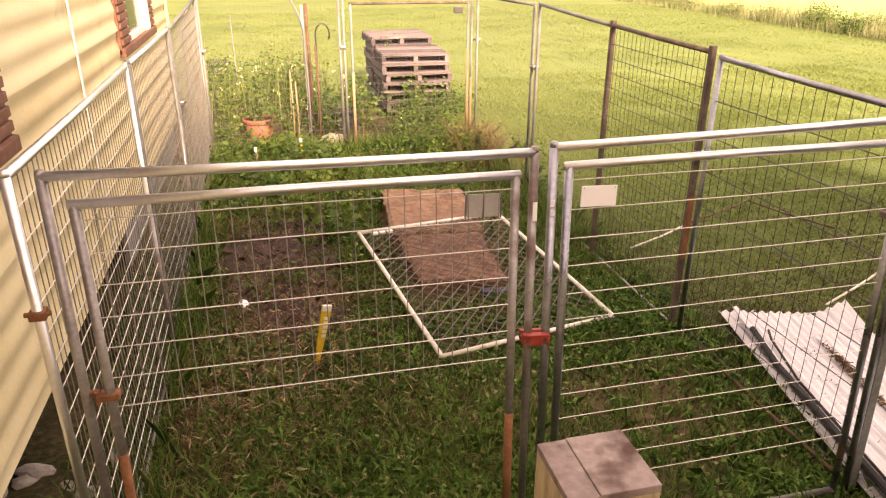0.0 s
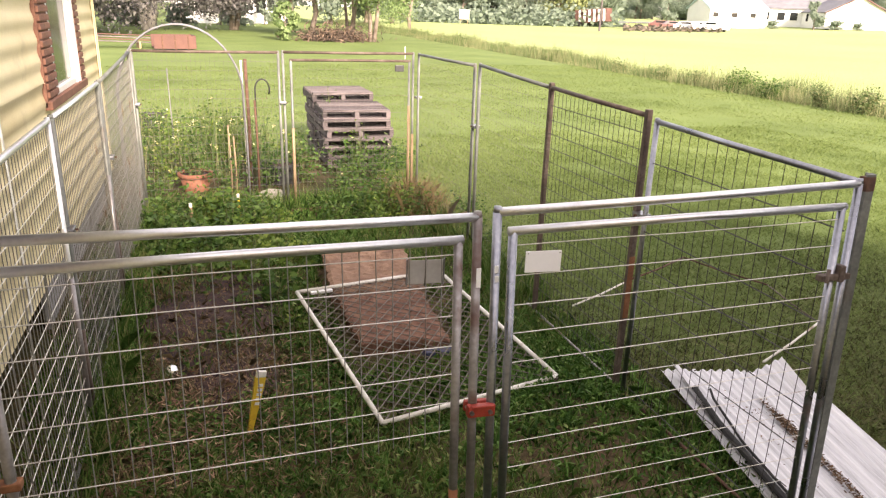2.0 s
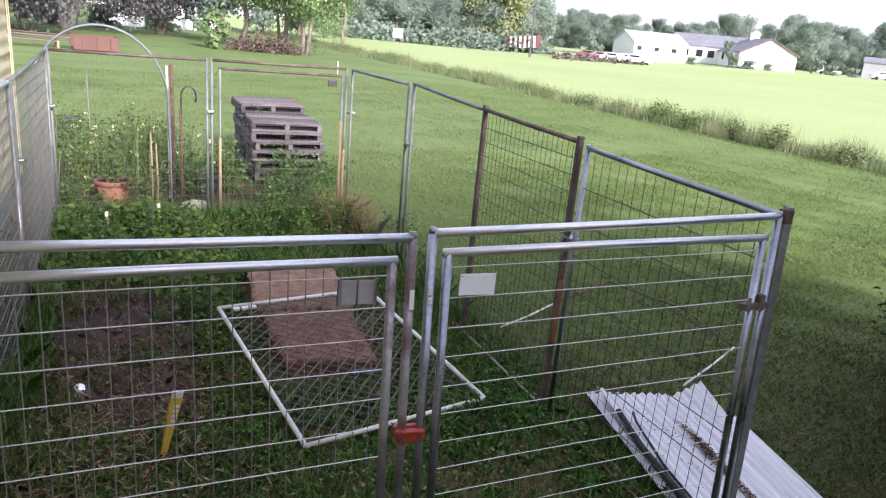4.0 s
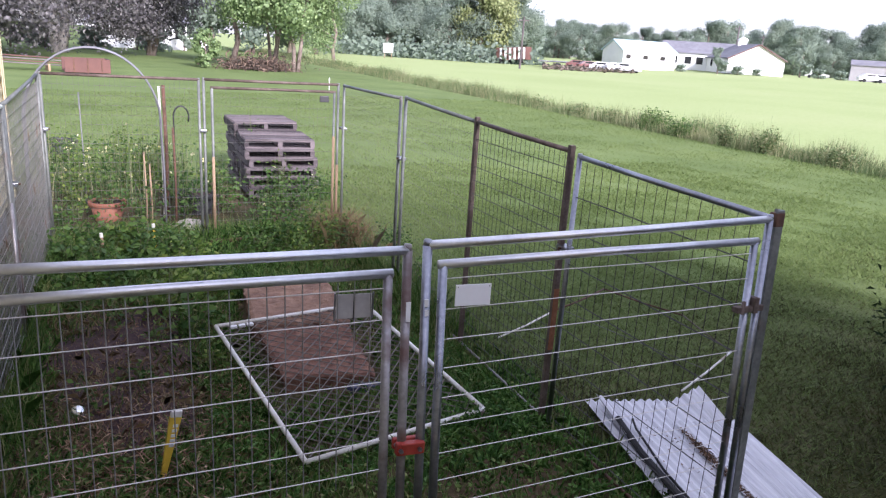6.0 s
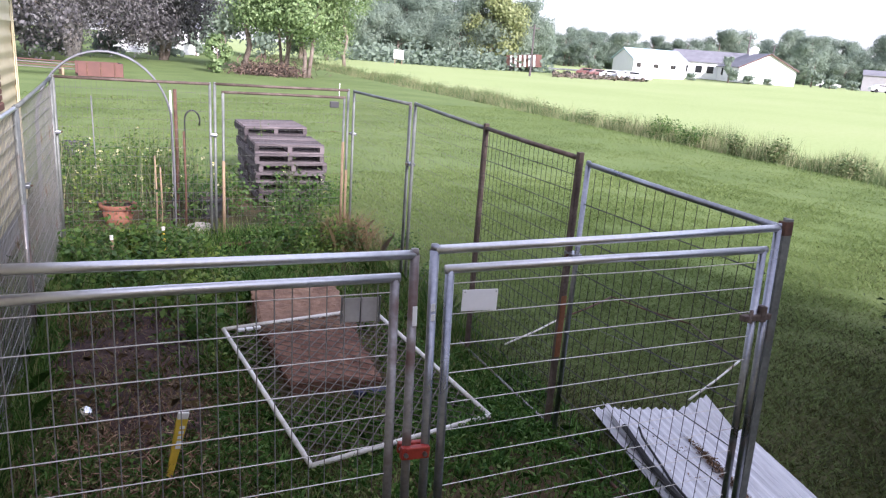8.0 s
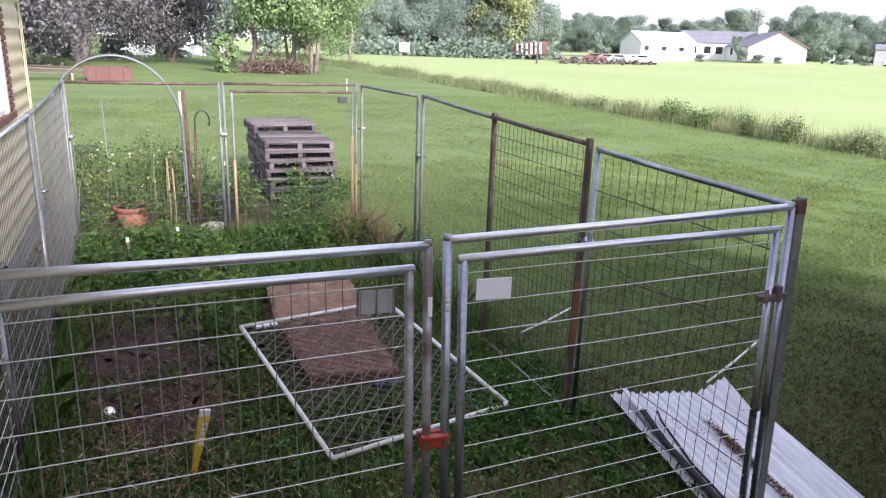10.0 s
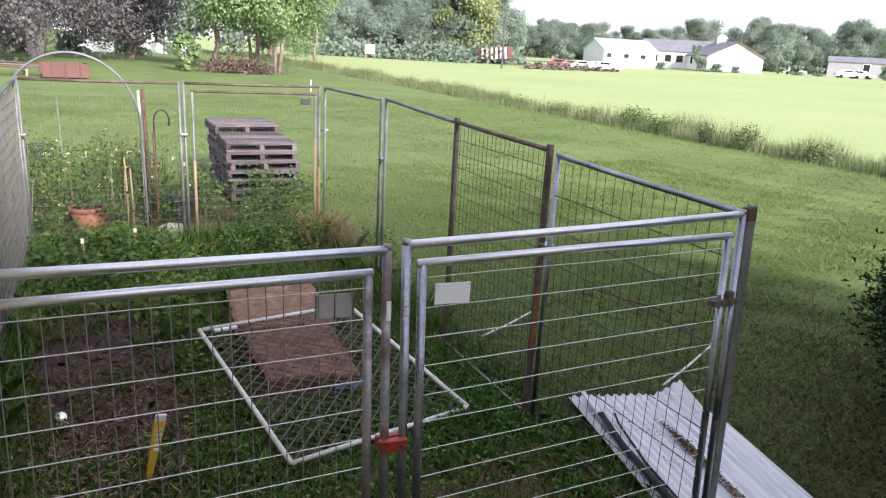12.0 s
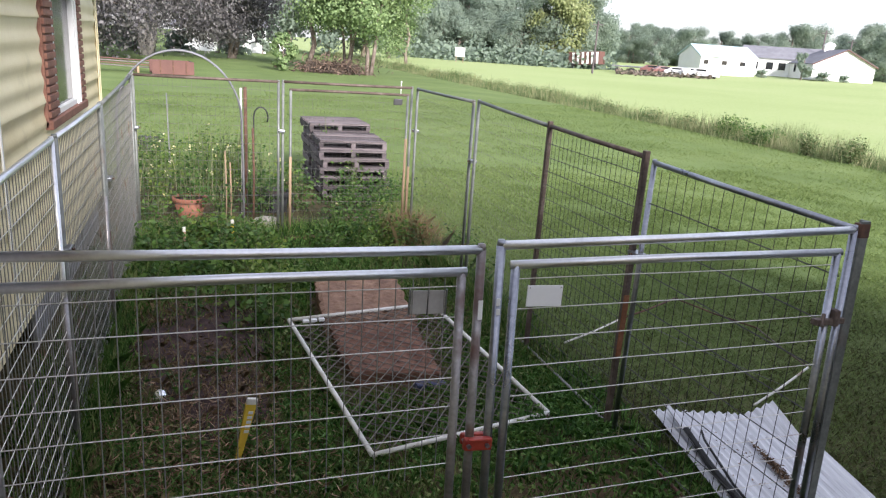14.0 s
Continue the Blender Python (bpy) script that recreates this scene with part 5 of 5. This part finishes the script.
# ---- trees ----
def tree_mesh(h, crown_r, crown_lo, n_leaf, leaf, seed, material, trunks=1, limbs=9, trunk_r=0.2, squash=1.0, droop=0.0, corners=4, bark=None):
    rg = np.random.default_rng(seed)
    geo, clumps = [], []
    for k in range(trunks):
        a0 = 6.28 * k / trunks + 0.4
        lean = 0.0 if trunks == 1 else 0.35
        top = np.array([lean * h * 0.35 * math.cos(a0), lean * h * 0.35 * math.sin(a0), h * 0.86])
        pts = [np.array([0.15 * (trunks > 1) * math.cos(a0), 0.15 * (trunks > 1) * math.sin(a0), -0.1])]
        for f in (0.2, 0.45, 0.7, 1.0):
            pts.append(pts[0] * (1 - f) + top * f + np.append(rg.normal(0, 0.02 * h, 2), 0) * (f < 1))
        rad = trunk_r / math.sqrt(trunks)
        geo.append(sweep(pts, [rad * 1.25, rad, rad * 0.8, rad * 0.5, rad * 0.12], 8))
        for j in range(limbs):
            f = crown_lo / h + (0.97 - crown_lo / h) * (j + rg.uniform(0, 1)) / limbs
            b0 = pts[0] * (1 - f) + top * f
            a = rg.uniform(0, 6.28)
            spread = crown_r * math.sqrt(max(0.08, 1 - ((f * h - (crown_lo + h) * 0.48) / ((h - crown_lo) * 0.56)) ** 2)) * rg.uniform(0.7, 1.1)
            b2 = b0 + np.array([spread * math.cos(a), spread * math.sin(a), spread * (0.35 - droop)])
            b1 = (b0 + b2) / 2 + np.array([0, 0, 0.12 * spread])
            geo.append(sweep([b0, b1, b2], [rad * 0.42, rad * 0.25, rad * 0.06], 5, False))
            for q in (0.45, 0.7, 0.9, 1.05):
                clumps.append((b0 * (1 - q) + b2 * q + rg.normal(0, 0.07 * crown_r, 3), crown_r * rg.uniform(0.26, 0.46)))
        clumps.append((top + np.array([0, 0, 0.03 * h]), crown_r * 0.3))
    per = n_leaf // len(clumps)
    cs, ns = [], []
    for c, r in clumps:
        d = rg.normal(0, 1, (per, 3))
        d /= np.linalg.norm(d, axis=1)[:, None]
        cs.append(c + d * (r * rg.uniform(0.35, 1.1, per) ** 0.6)[:, None] * np.array([1, 1, 0.75 * squash]))
        ns.append(d + np.array([0, 0, 0.35]) + 0.5 * (cs[-1] - np.array([0, 0, (h + crown_lo) / 2])) / crown_r)
    cs, ns = np.concatenate(cs), np.concatenate(ns)
    cs = cs + rg.normal(0, 0.05 * crown_r, cs.shape)
    return mesh("trunk", join(*geo), bark or BARK, True), fast_mesh("crown", leaves(cs, leaf, rg, 0.5, 0.75, ns)[:, :corners], corners, material)


def tree(m, meshes, label, name="tree", group="", category="tree"):
    t = thing(name, m, label, category, group)
    part("trunk", meshes[0], None, t)
    part("crown", meshes[1], None, t)
    return t


def polar(az, dist):
    return 0.56 + dist * math.sin(radians(az)), 0.53 + dist * math.cos(radians(az))


NB = "leafy broad green tree at the lawn's edge"
for az, dist, h_, cr, lo, tr, nl, sd_, m_ in ((11.0, 55, 11, 4.2, 3.6, 3, 24000, 1, CROWN), (12.7, 53, 10, 3.9, 3.3, 2, 20000, 2, CROWN), (7.9, 57, 11.5, 3.7, 3.5, 1, 19000, 3, CROWN), (15.6, 84, 8.5, 3.6, 0.6, 1, 9000, 4, CROWN)):
    tree(pose(*polar(az, dist), 0), tree_mesh(h_, cr, lo, nl, 0.2, sd_, m_, tr, trunk_r=0.19), NB)
tree(pose(*polar(6.1, 52), 0), tree_mesh(2.7, 0.75, 0.15, 1500, 0.22, 7, CROWN, 3, 6, 0.1), "narrow upright green shrub on the lawn", "shrub", category="shrub")
# dark spreading tree on the far side of the garden
tree(pose(*polar(-3.6, 66), 0), tree_mesh(12, 9.0, 3.9, 56000, 0.27, 11, CROWN_D, 5, 11, 0.8, droop=0.34, corners=3, bark=PALE_BARK), "large dark spreading tree with several pale trunks")
for az, dist, h_, sd_ in ((-9, 60, 10, 12), (6.5, 108, 12, 14), (-1, 112, 12, 15), (9.5, 105, 15, 16), (12.2, 112, 11, 17), (14.2, 118, 9, 18)):
    tree(pose(*polar(az, dist), 0), tree_mesh(h_, 5.2, 1.8, 5000, 0.55, sd_, CROWN_D if az < -5 else CROWN_HAZED, 1, 10, 0.3, droop=0.15), "dark green shade tree behind the garden")
for az, dist, h_, cr, sd_ in ((-8.5, 52, 8, 4.5, 23), (2.3, 70, 9, 4.6, 24)):
    tree(pose(*polar(az, dist), 0), tree_mesh(h_, cr, 1.6 if az < 0 else 2.4, 16000, 0.24, sd_, CROWN_D, 2, 10, 0.3, droop=0.45), "grey-green tree with drooping branches")
# brush between the trunks
rng = np.random.default_rng(31)
cs = np.stack([rng.normal(9.7, 1.15, 2600), rng.normal(53.0, 1.2, 2600), np.abs(rng.normal(0, 0.42, 2600))], 1)
tagged(new("brush_pile", fast_mesh("brush_pile", leaves(cs, 0.4, rng, 0.8, 0.2), 4, BRUSH)), "reddish-brown pile of cut brush under the trees", "brush", kind="stuff")

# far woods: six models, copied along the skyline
FAR = [tree_mesh(h_, r_, lo, nl * 4, lf * 0.6, 40 + i, m_, 1, 12, 0.3, corners=3) for i, (h_, r_, lo, nl, lf, m_) in enumerate(((13, 5.0, 1.0, 3800, 0.75, CROWN_HAZED), (11, 4.6, 0.8, 3400, 0.75, CROWN_HAZED), (15, 5.4, 1.5, 4200, 0.8, CROWN_HAZED), (9, 4.4, 0.5, 3000, 0.7, CROWN_HAZED)))]
BIG = tree_mesh(15, 6.2, 1.2, 15000, 0.44, 60, CROWN_Y, 1, 14, 0.4)
tree(pose(*polar(27.0, 150), 0.3), BIG, "tall light yellow-green tree standing at the wood's edge")
firsts = []
rg = random.Random(77)
skyline = []
for k in range(34):
    az = 16.5 + 13.5 * (k + rg.random() * 0.8) / 34
    skyline.append((az, rg.uniform(150, 200), rg.uniform(0.95, 1.35)))
for k in range(64):
    az = 29 + 31 * (k + rg.random() * 0.8) / 64
    skyline.append((az, rg.uniform(225, 290), rg.uniform(0.75, 1.05) * (1.22 if az > 45 else 1.0)))
for k in range(7):
    skyline.append((49.5 + 1.1 * k + rg.random(), rg.uniform(200, 230), rg.uniform(0.7, 1.0)))
for i, (az, dist, s) in enumerate(skyline):
    m_ = pose(*polar(az, dist), -0.5 + float(rise(polar(az, dist)[0])), 0, 0, rg.uniform(0, 360))
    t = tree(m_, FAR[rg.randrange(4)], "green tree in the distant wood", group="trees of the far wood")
    t.scale = (s, s, s)
# hedge at the far field edge
cs = np.concatenate([np.array([[*polar(az, d), abs(z)]]) for az, d, z in zip(rng.uniform(15, 32, 2600), rng.normal(141, 3, 2600), rng.normal(0, 1.6, 2600))])
tagged(new("field_hedge", fast_mesh("field_hedge", leaves(cs, 0.9, rng, 0.5, 0.7), 4, CROWN_HAZED)), "green scrub along the far field edge", "hedge", kind="stuff")

# dark bush beside the camera; a second, out of view, added for shade
for bi, (bxx, byy, br, bz) in enumerate(((6.2, 1.95, 1.5, 0.98), (6.2, 0.2, 1.6, 1.1))):
    bt = thing("evergreen_bush", pose(bxx, byy, 0), "large dense dark evergreen bush near the metal sheets", "bush", "dark bushes beside the porch")
    rng = np.random.default_rng(50 + bi)
    cl = []
    for k in range(260):
        d = rng.normal(0, 1, 3)
        d /= np.linalg.norm(d)
        cl.append(np.array([d[0] * br, d[1] * br, bz + d[2] * 1.12]) * rng.uniform(0.74, 1.03))
    cs = np.concatenate([c + rng.normal(0, 0.12, (640, 3)) for c in cl])
    cs[:, 2] = np.abs(cs[:, 2]) + 0.03
    part("foliage", fast_mesh("foliage", leaves(cs, 0.06, rng, 0.6, 0.6)[:, :3], 3, BUSH), None, bt)["kind"] = "stuff"
    inner = bmesh.new()
    bmesh.ops.create_icosphere(inner, subdivisions=4, radius=br * 0.86)
    for v in inner.verts:
        q = v.co * (1 + 0.14 * noise.noise(v.co * 3) + 0.06 * noise.noise(v.co * 9))
        v.co = Vector((q.x, q.y, max(0.02, q.z * 0.66 + bz)))
    part("core", inner, BUSH, bt)
    part("stem", sweep([(0, 0, -0.1), (0.02, 0, 0.5), (0.1, 0.05, 1.2)], [0.09, 0.07, 0.02], 8), BARK, bt)


# ---- far buildings and vehicles ----
def gable(m, w, d, eave, ridge, wall, roof, label, name="house", windows=(), over=0.3, trim=None, gable_wall=None, end_windows=()):
    """Gabled building: w along x (ridge direction), d along y; windows: (x, z, w, h) on the -y side; end_windows: (y, z, w, h) on the +x end."""
    t = thing(name, m, label, "building")
    x, y = w / 2, d / 2
    part("wall", ([(-x, -y, 0), (x, -y, 0), (x, y, 0), (-x, y, 0), (-x, -y, eave), (x, -y, eave), (x, y, eave), (-x, y, eave)], [(0, 1, 5, 4), (2, 3, 7, 6), (3, 0, 4, 7), (1, 2, 6, 5)]), wall, t)
    for sx in (-1, 1):
        part("gable_wall", ([(sx * x, -y, eave), (sx * x, y, eave), (sx * x, 0, ridge), (sx * x - sx * 0.15, -y, eave), (sx * x - sx * 0.15, y, eave), (sx * x - sx * 0.15, 0, ridge)], [(0, 1, 2), (3, 5, 4), (0, 2, 5, 3), (1, 4, 5, 2)]), gable_wall or wall, t)
    for s in (-1, 1):
        e = over * (ridge - eave) / y
        part("roof_slope", ([(-x - over, s * (y + over), eave - e), (x + over, s * (y + over), eave - e), (x + over, 0, ridge), (-x - over, 0, ridge), (-x - over, s * (y + over), eave - e + 0.18), (x + over, s * (y + over), eave - e + 0.18), (x + over, 0, ridge + 0.18), (-x - over, 0, ridge + 0.18)], [(0, 1, 2, 3), (4, 5, 6, 7), (0, 1, 5, 4), (1, 2, 6, 5), (3, 0, 4, 7)]), roof, t)
        if trim:
            part("barge_board", sweep([(x + over + 0.05, s * (y + over), eave - e), (x + over + 0.05, 0, ridge + 0.05)], 0.1, 6), trim, t)
    for wx, wz, ww, wh in windows:
        f = part("window", box(ww + 0.24, 0.12, wh + 0.24, (wx, -y - 0.02, wz), 0.02), WHITE, t)
        part("pane", box(ww, 0.06, wh, (wx, -y - 0.07, wz)), DARKGLASS, f)
    for wy, wz, ww, wh in end_windows:
        f = part("window", box(0.12, ww + 0.24, wh + 0.24, (x + 0.02, wy, wz), 0.02), WHITE, t)
        part("pane", box(0.06, ww, wh, (x + 0.07, wy, wz)), DARKGLASS, f)
    return t


def car(m, paint, label, long=4.3):
    t = thing("car", m, label, "car", "vehicles beyond the field")
    prof = [(-long / 2, 0.35), (long / 2, 0.35), (long / 2, 0.75), (long * 0.27, 0.92), (long * 0.14, 1.42), (-long * 0.25, 1.45), (-long * 0.42, 0.98), (-long / 2, 0.9)]
    n_ = len(prof)
    V = [(x, s * (0.85 if z < 1.2 else 0.68), z) for s in (-1, 1) for x, z in prof]
    part("body", (V, [tuple(range(n_)), tuple(range(2 * n_ - 1, n_ - 1, -1))] + [(k, n_ + k, n_ + (k + 1) % n_, (k + 1) % n_) for k in range(n_)]), paint, t)
    for s in (-1, 1):
        part("side_window", box(long * 0.36, 0.04, 0.34, (-long * 0.06, s * 0.79, 1.17), 0.01), DARKGLASS, t)
        for x in (-long * 0.31, long * 0.3):
            wh = part("wheel", sweep([(x, s * 0.86 - 0.1, 0.32), (x, s * 0.86 + 0.02, 0.32)], 0.32, 16), RUBBER, t)
            part("rim", sweep([(x, s * 0.86 - 0.05, 0.32), (x, s * 0.86 + 0.04, 0.32)], 0.18, 12), GALV, wh)
    return t


def face(az, dist, turn=0.0, z=0.0):
    """A pose at that bearing whose -y side faces back along the line of sight, turned."""
    x, y = polar(az, dist)
    return pose(x, y, z + float(rise(x)), 0, 0, -az + turn)


gable(face(39.1, 140, 28), 10.4, 8.5, 3.1, 4.9, FARWALL, ROOFBLUE, "long white barn with pale blue metal roof", "barn", windows=((-4.2, 2.1, 0.9, 0.75), (-0.8, 2.1, 1.0, 0.7), (2.6, 2.1, 1.0, 0.7)))
gable(face(43.3, 152, 0), 13, 8, 3.2, 5.2, FARWALL, ROOFGREY, "white house with grey shingle roof", windows=((-4.0, 1.8, 1.0, 1.3), (-1.5, 1.8, 1.2, 1.3), (0.6, 1.8, 1.2, 1.3), (3.5, 1.8, 1.0, 1.3)))
gable(face(46.6, 143, -72), 13, 9.6, 2.6, 5.0, FARWALL, ROOFGREY, "white gabled house with dark red roof edges", trim=REDWALL, gable_wall=FARWALL, windows=((-3.0, 1.7, 1.2, 1.3), (1.0, 1.7, 1.2, 1.3)))
cup = thing("roof_turret", face(46.3, 146, 0, 4.75), "small white roof turret on the house", "turret")
part("drum", box(1.5, 1.5, 1.1, (0, 0, 0.55), 0.05), WHITE, cup)
part("cap", lathe([(1.0, 1.1), (0.7, 1.5), (0.001, 1.8)], 16), WHITE, cup)
gable(face(56.2, 168, 4), 16, 5.0, 3.0, 3.9, GREYWALL, ROOFGREY, "long grey mobile home beyond the field", "mobile_home", windows=((-1.2, 1.8, 1.1, 1.8), (4.5, 1.8, 1.4, 1.1)), over=0.2)
gable(face(3.7, 96, 10), 2.8, 5, 3.2, 4.4, FARWALL, ROOFGREY, "white cottage behind dark trees", windows=((0.4, 1.8, 0.7, 1.1),))
gable(face(-0.2, 92, -8), 4.2, 5, 2.6, 3.6, FARWALL, ROOFGREY, "white cottage behind dark trees", windows=((-1.2, 1.6, 0.7, 0.9), (1.1, 1.6, 0.7, 0.9)))
# tipped box trailer with pale stripes
bx = thing("box_trailer", face(29.7, 138, -25, 0.15) @ pose(0, 0, 0, 0, -5, 0), "faded red box trailer with pale upright stripes", "trailer")
part("body", box(6.2, 2.4, 2.3, (0, 0, 1.75), 0.04), REDWALL, bx)
for k in range(6):
    part("stripe", box(0.45, 0.06, 2.1, (-2.1 + 0.95 * k, -1.21, 1.75), 0.01), WHITE, bx)
part("end_door", box(0.06, 2.1, 2.0, (-3.12, 0, 1.75), 0.02), BLACK, bx)
for x in (-2.2, 2.0):
    part("wheel", sweep([(x, -1.3, 0.45), (x, -0.9, 0.45)], 0.45, 14), RUBBER, bx)
for az, dist, turn, pt, lb in ((35.6, 124, 15, CARRED, "faded red car parked beyond the field"), (36.6, 122, -10, CARWHITE, "white car parked beyond the field"), (37.6, 121, 30, CARWHITE, "white car parked beyond the field"), (38.4, 120, -20, CARWHITE, "white car parked beyond the field"), (34.7, 128, 5, CARRED, "faded red car parked beyond the field"), (54.8, 150, 20, CARWHITE, "white car beside the grey mobile home"), (55.6, 152, -15, CARWHITE, "white car beside the grey mobile home"), (5.4, 98, 10, CARWHITE, "white car parked behind the trees"), (51.5, 160, 0, CARWHITE, "white car parked beyond the field")):
    car(face(az, dist, turn), pt, lb)
for k, az in enumerate((32.6, 33.6)):
    fb = thing("flatbed_trailer", face(az, 130, 5), "empty dark flatbed trailer beyond the field", "trailer")
    part("bed", box(4.6, 2.0, 0.2, (0, 0, 1.0), 0.03), GALV_DARK, fb)
    for x in (-1.3, 1.3):
        part("wheel", sweep([(x, -1.1, 0.4), (x, -0.8, 0.4)], 0.4, 14), RUBBER, fb)
for az, dist, h_ in ((30.2, 112, 7.6), (45.9, 150, 8.6), (47.6, 170, 8.0)):
    pl = thing("utility_pole", face(az, dist), "grey wooden utility pole at the field's far side", "utility pole")
    part("shaft", sweep([(0, 0, -0.2), (0, 0, h_)], [0.16, 0.11], 8), PALLET, pl)
    part("crossarm", box(1.6, 0.1, 0.12, (0, 0, h_ - 0.5), 0.02), PALLET, pl)
sg = thing("field_sign", face(19.8, 122, -15), "white board on posts at the field's edge", "sign")
part("board", box(1.7, 0.08, 1.5, (0, 0, 1.7), 0.02), WHITE, sg)
for x in (-0.6, 0.6):
    part("leg", box(0.1, 0.1, 1.2, (x, 0, 0.55), 0.01), OLDWOOD, sg)
SHRUB = tree_mesh(4.6, 1.4, 0.5, 1500, 0.4, 71, CROWN_HAZED, 1, 7, 0.12)
LOWSHRUB = tree_mesh(1.5, 1.0, 0.1, 700, 0.35, 72, CROWN_HAZED, 3, 4, 0.08)
for az, dist, msh, s, lb in ((44.9, 134, SHRUB, 1.0, "slim young tree before the white house"), (46.3, 134, LOWSHRUB, 0.9, "low green shrub before the white house"), (47.6, 134, LOWSHRUB, 0.7, "low green shrub before the white house"), (50.4, 150, SHRUB, 1.2, "slim young tree beyond the field"), (51.6, 148, LOWSHRUB, 1.1, "low green shrub beyond the field"), (35.0, 136, SHRUB, 1.1, "slim young tree beyond the field"), (53.0, 150, LOWSHRUB, 1.0, "low green shrub beyond the field"), (57.4, 146, LOWSHRUB, 1.6, "round shrub beside the grey mobile home"), (42.3, 136, LOWSHRUB, 0.8, "low green shrub before the white house"),
                              (-6.5, 74, SHRUB, 0.75, "green bush under the dark tree"), (-4.4, 76, LOWSHRUB, 1.6, "green bush under the dark tree"), (-1.3, 78, LOWSHRUB, 1.3, "green bush under the dark tree"), (1.4, 84, SHRUB, 0.8, "grey-green bush before the cottages"), (2.6, 82, LOWSHRUB, 1.5, "grey-green bush before the cottages"), (4.6, 90, SHRUB, 0.7, "grey-green bush before the cottages")):
    t = tree(face(az, dist), msh, lb, "shrub", category="shrub")
    t.scale = (s, s, s)
cs = np.array([[*polar(az, d), abs(z) + float(rise(polar(az, d)[0]))] for az, d, z in zip(rng.uniform(32.0, 39.0, 1500), rng.normal(121, 2.5, 1500), rng.normal(0, 0.35, 1500))])
tagged(new("scrap_heap", fast_mesh("scrap_heap", leaves(cs, 0.6, rng, 0.4, 0.4), 4, SCRAP)), "rusty brown scrap and weeds beyond the field", "scrap", kind="stuff")
# low red trailer bed and rails behind the garden
rb = thing("wooden_crate", face(-2.0, 39.5, 6, -0.2), "rusty red open plank crate standing in grass", "crate")
part("side_board", box(2.0, 0.06, 0.65, (0, -0.7, 0.62), 0.01), REDWALL, rb)
part("side_board", box(2.0, 0.06, 0.65, (0, 0.7, 0.62), 0.01), REDWALL, rb)
part("bed_floor", box(2.0, 1.4, 0.06, (0, 0, 0.34), 0.01), RUST, rb)
part("tail_board", box(0.06, 1.4, 0.65, (0.98, 0, 0.62), 0.01), BLACK, rb)
for x in (-0.6, 0.0, 0.62):
    part("stake_upright", box(0.06, 0.04, 0.75, (x, -0.75, 0.62), 0.008), RUST, rb)
rl = thing("plank_stack", face(-6.0, 40.5, 8), "reddish planks lying on the far lawn", "planks")
for k in range(4):
    part("plank", box(3.6, 0.2, 0.05, (0.1 * k, 0.24 * k, 0.35 + 0.1 * k), 0.01, pose(0, 0, 0, 0, 2, 2 * k)), REDWALL if k % 2 else PALLET, rl)
for x in (-1.2, 1.2):
    part("trestle", box(0.1, 0.9, 0.34, (x, 0.3, 0.17), 0.01), OLDWOOD, rl)
wp = new("marker_post", mesh("marker_post", sweep([(0, 0, -0.1), (0, 0, 0.6)], 0.022, 8), WHITE, True))
wp.matrix_world = pose(10.0, 35.0, 0)
tagged(wp, "short white marker post on the lawn", "post")
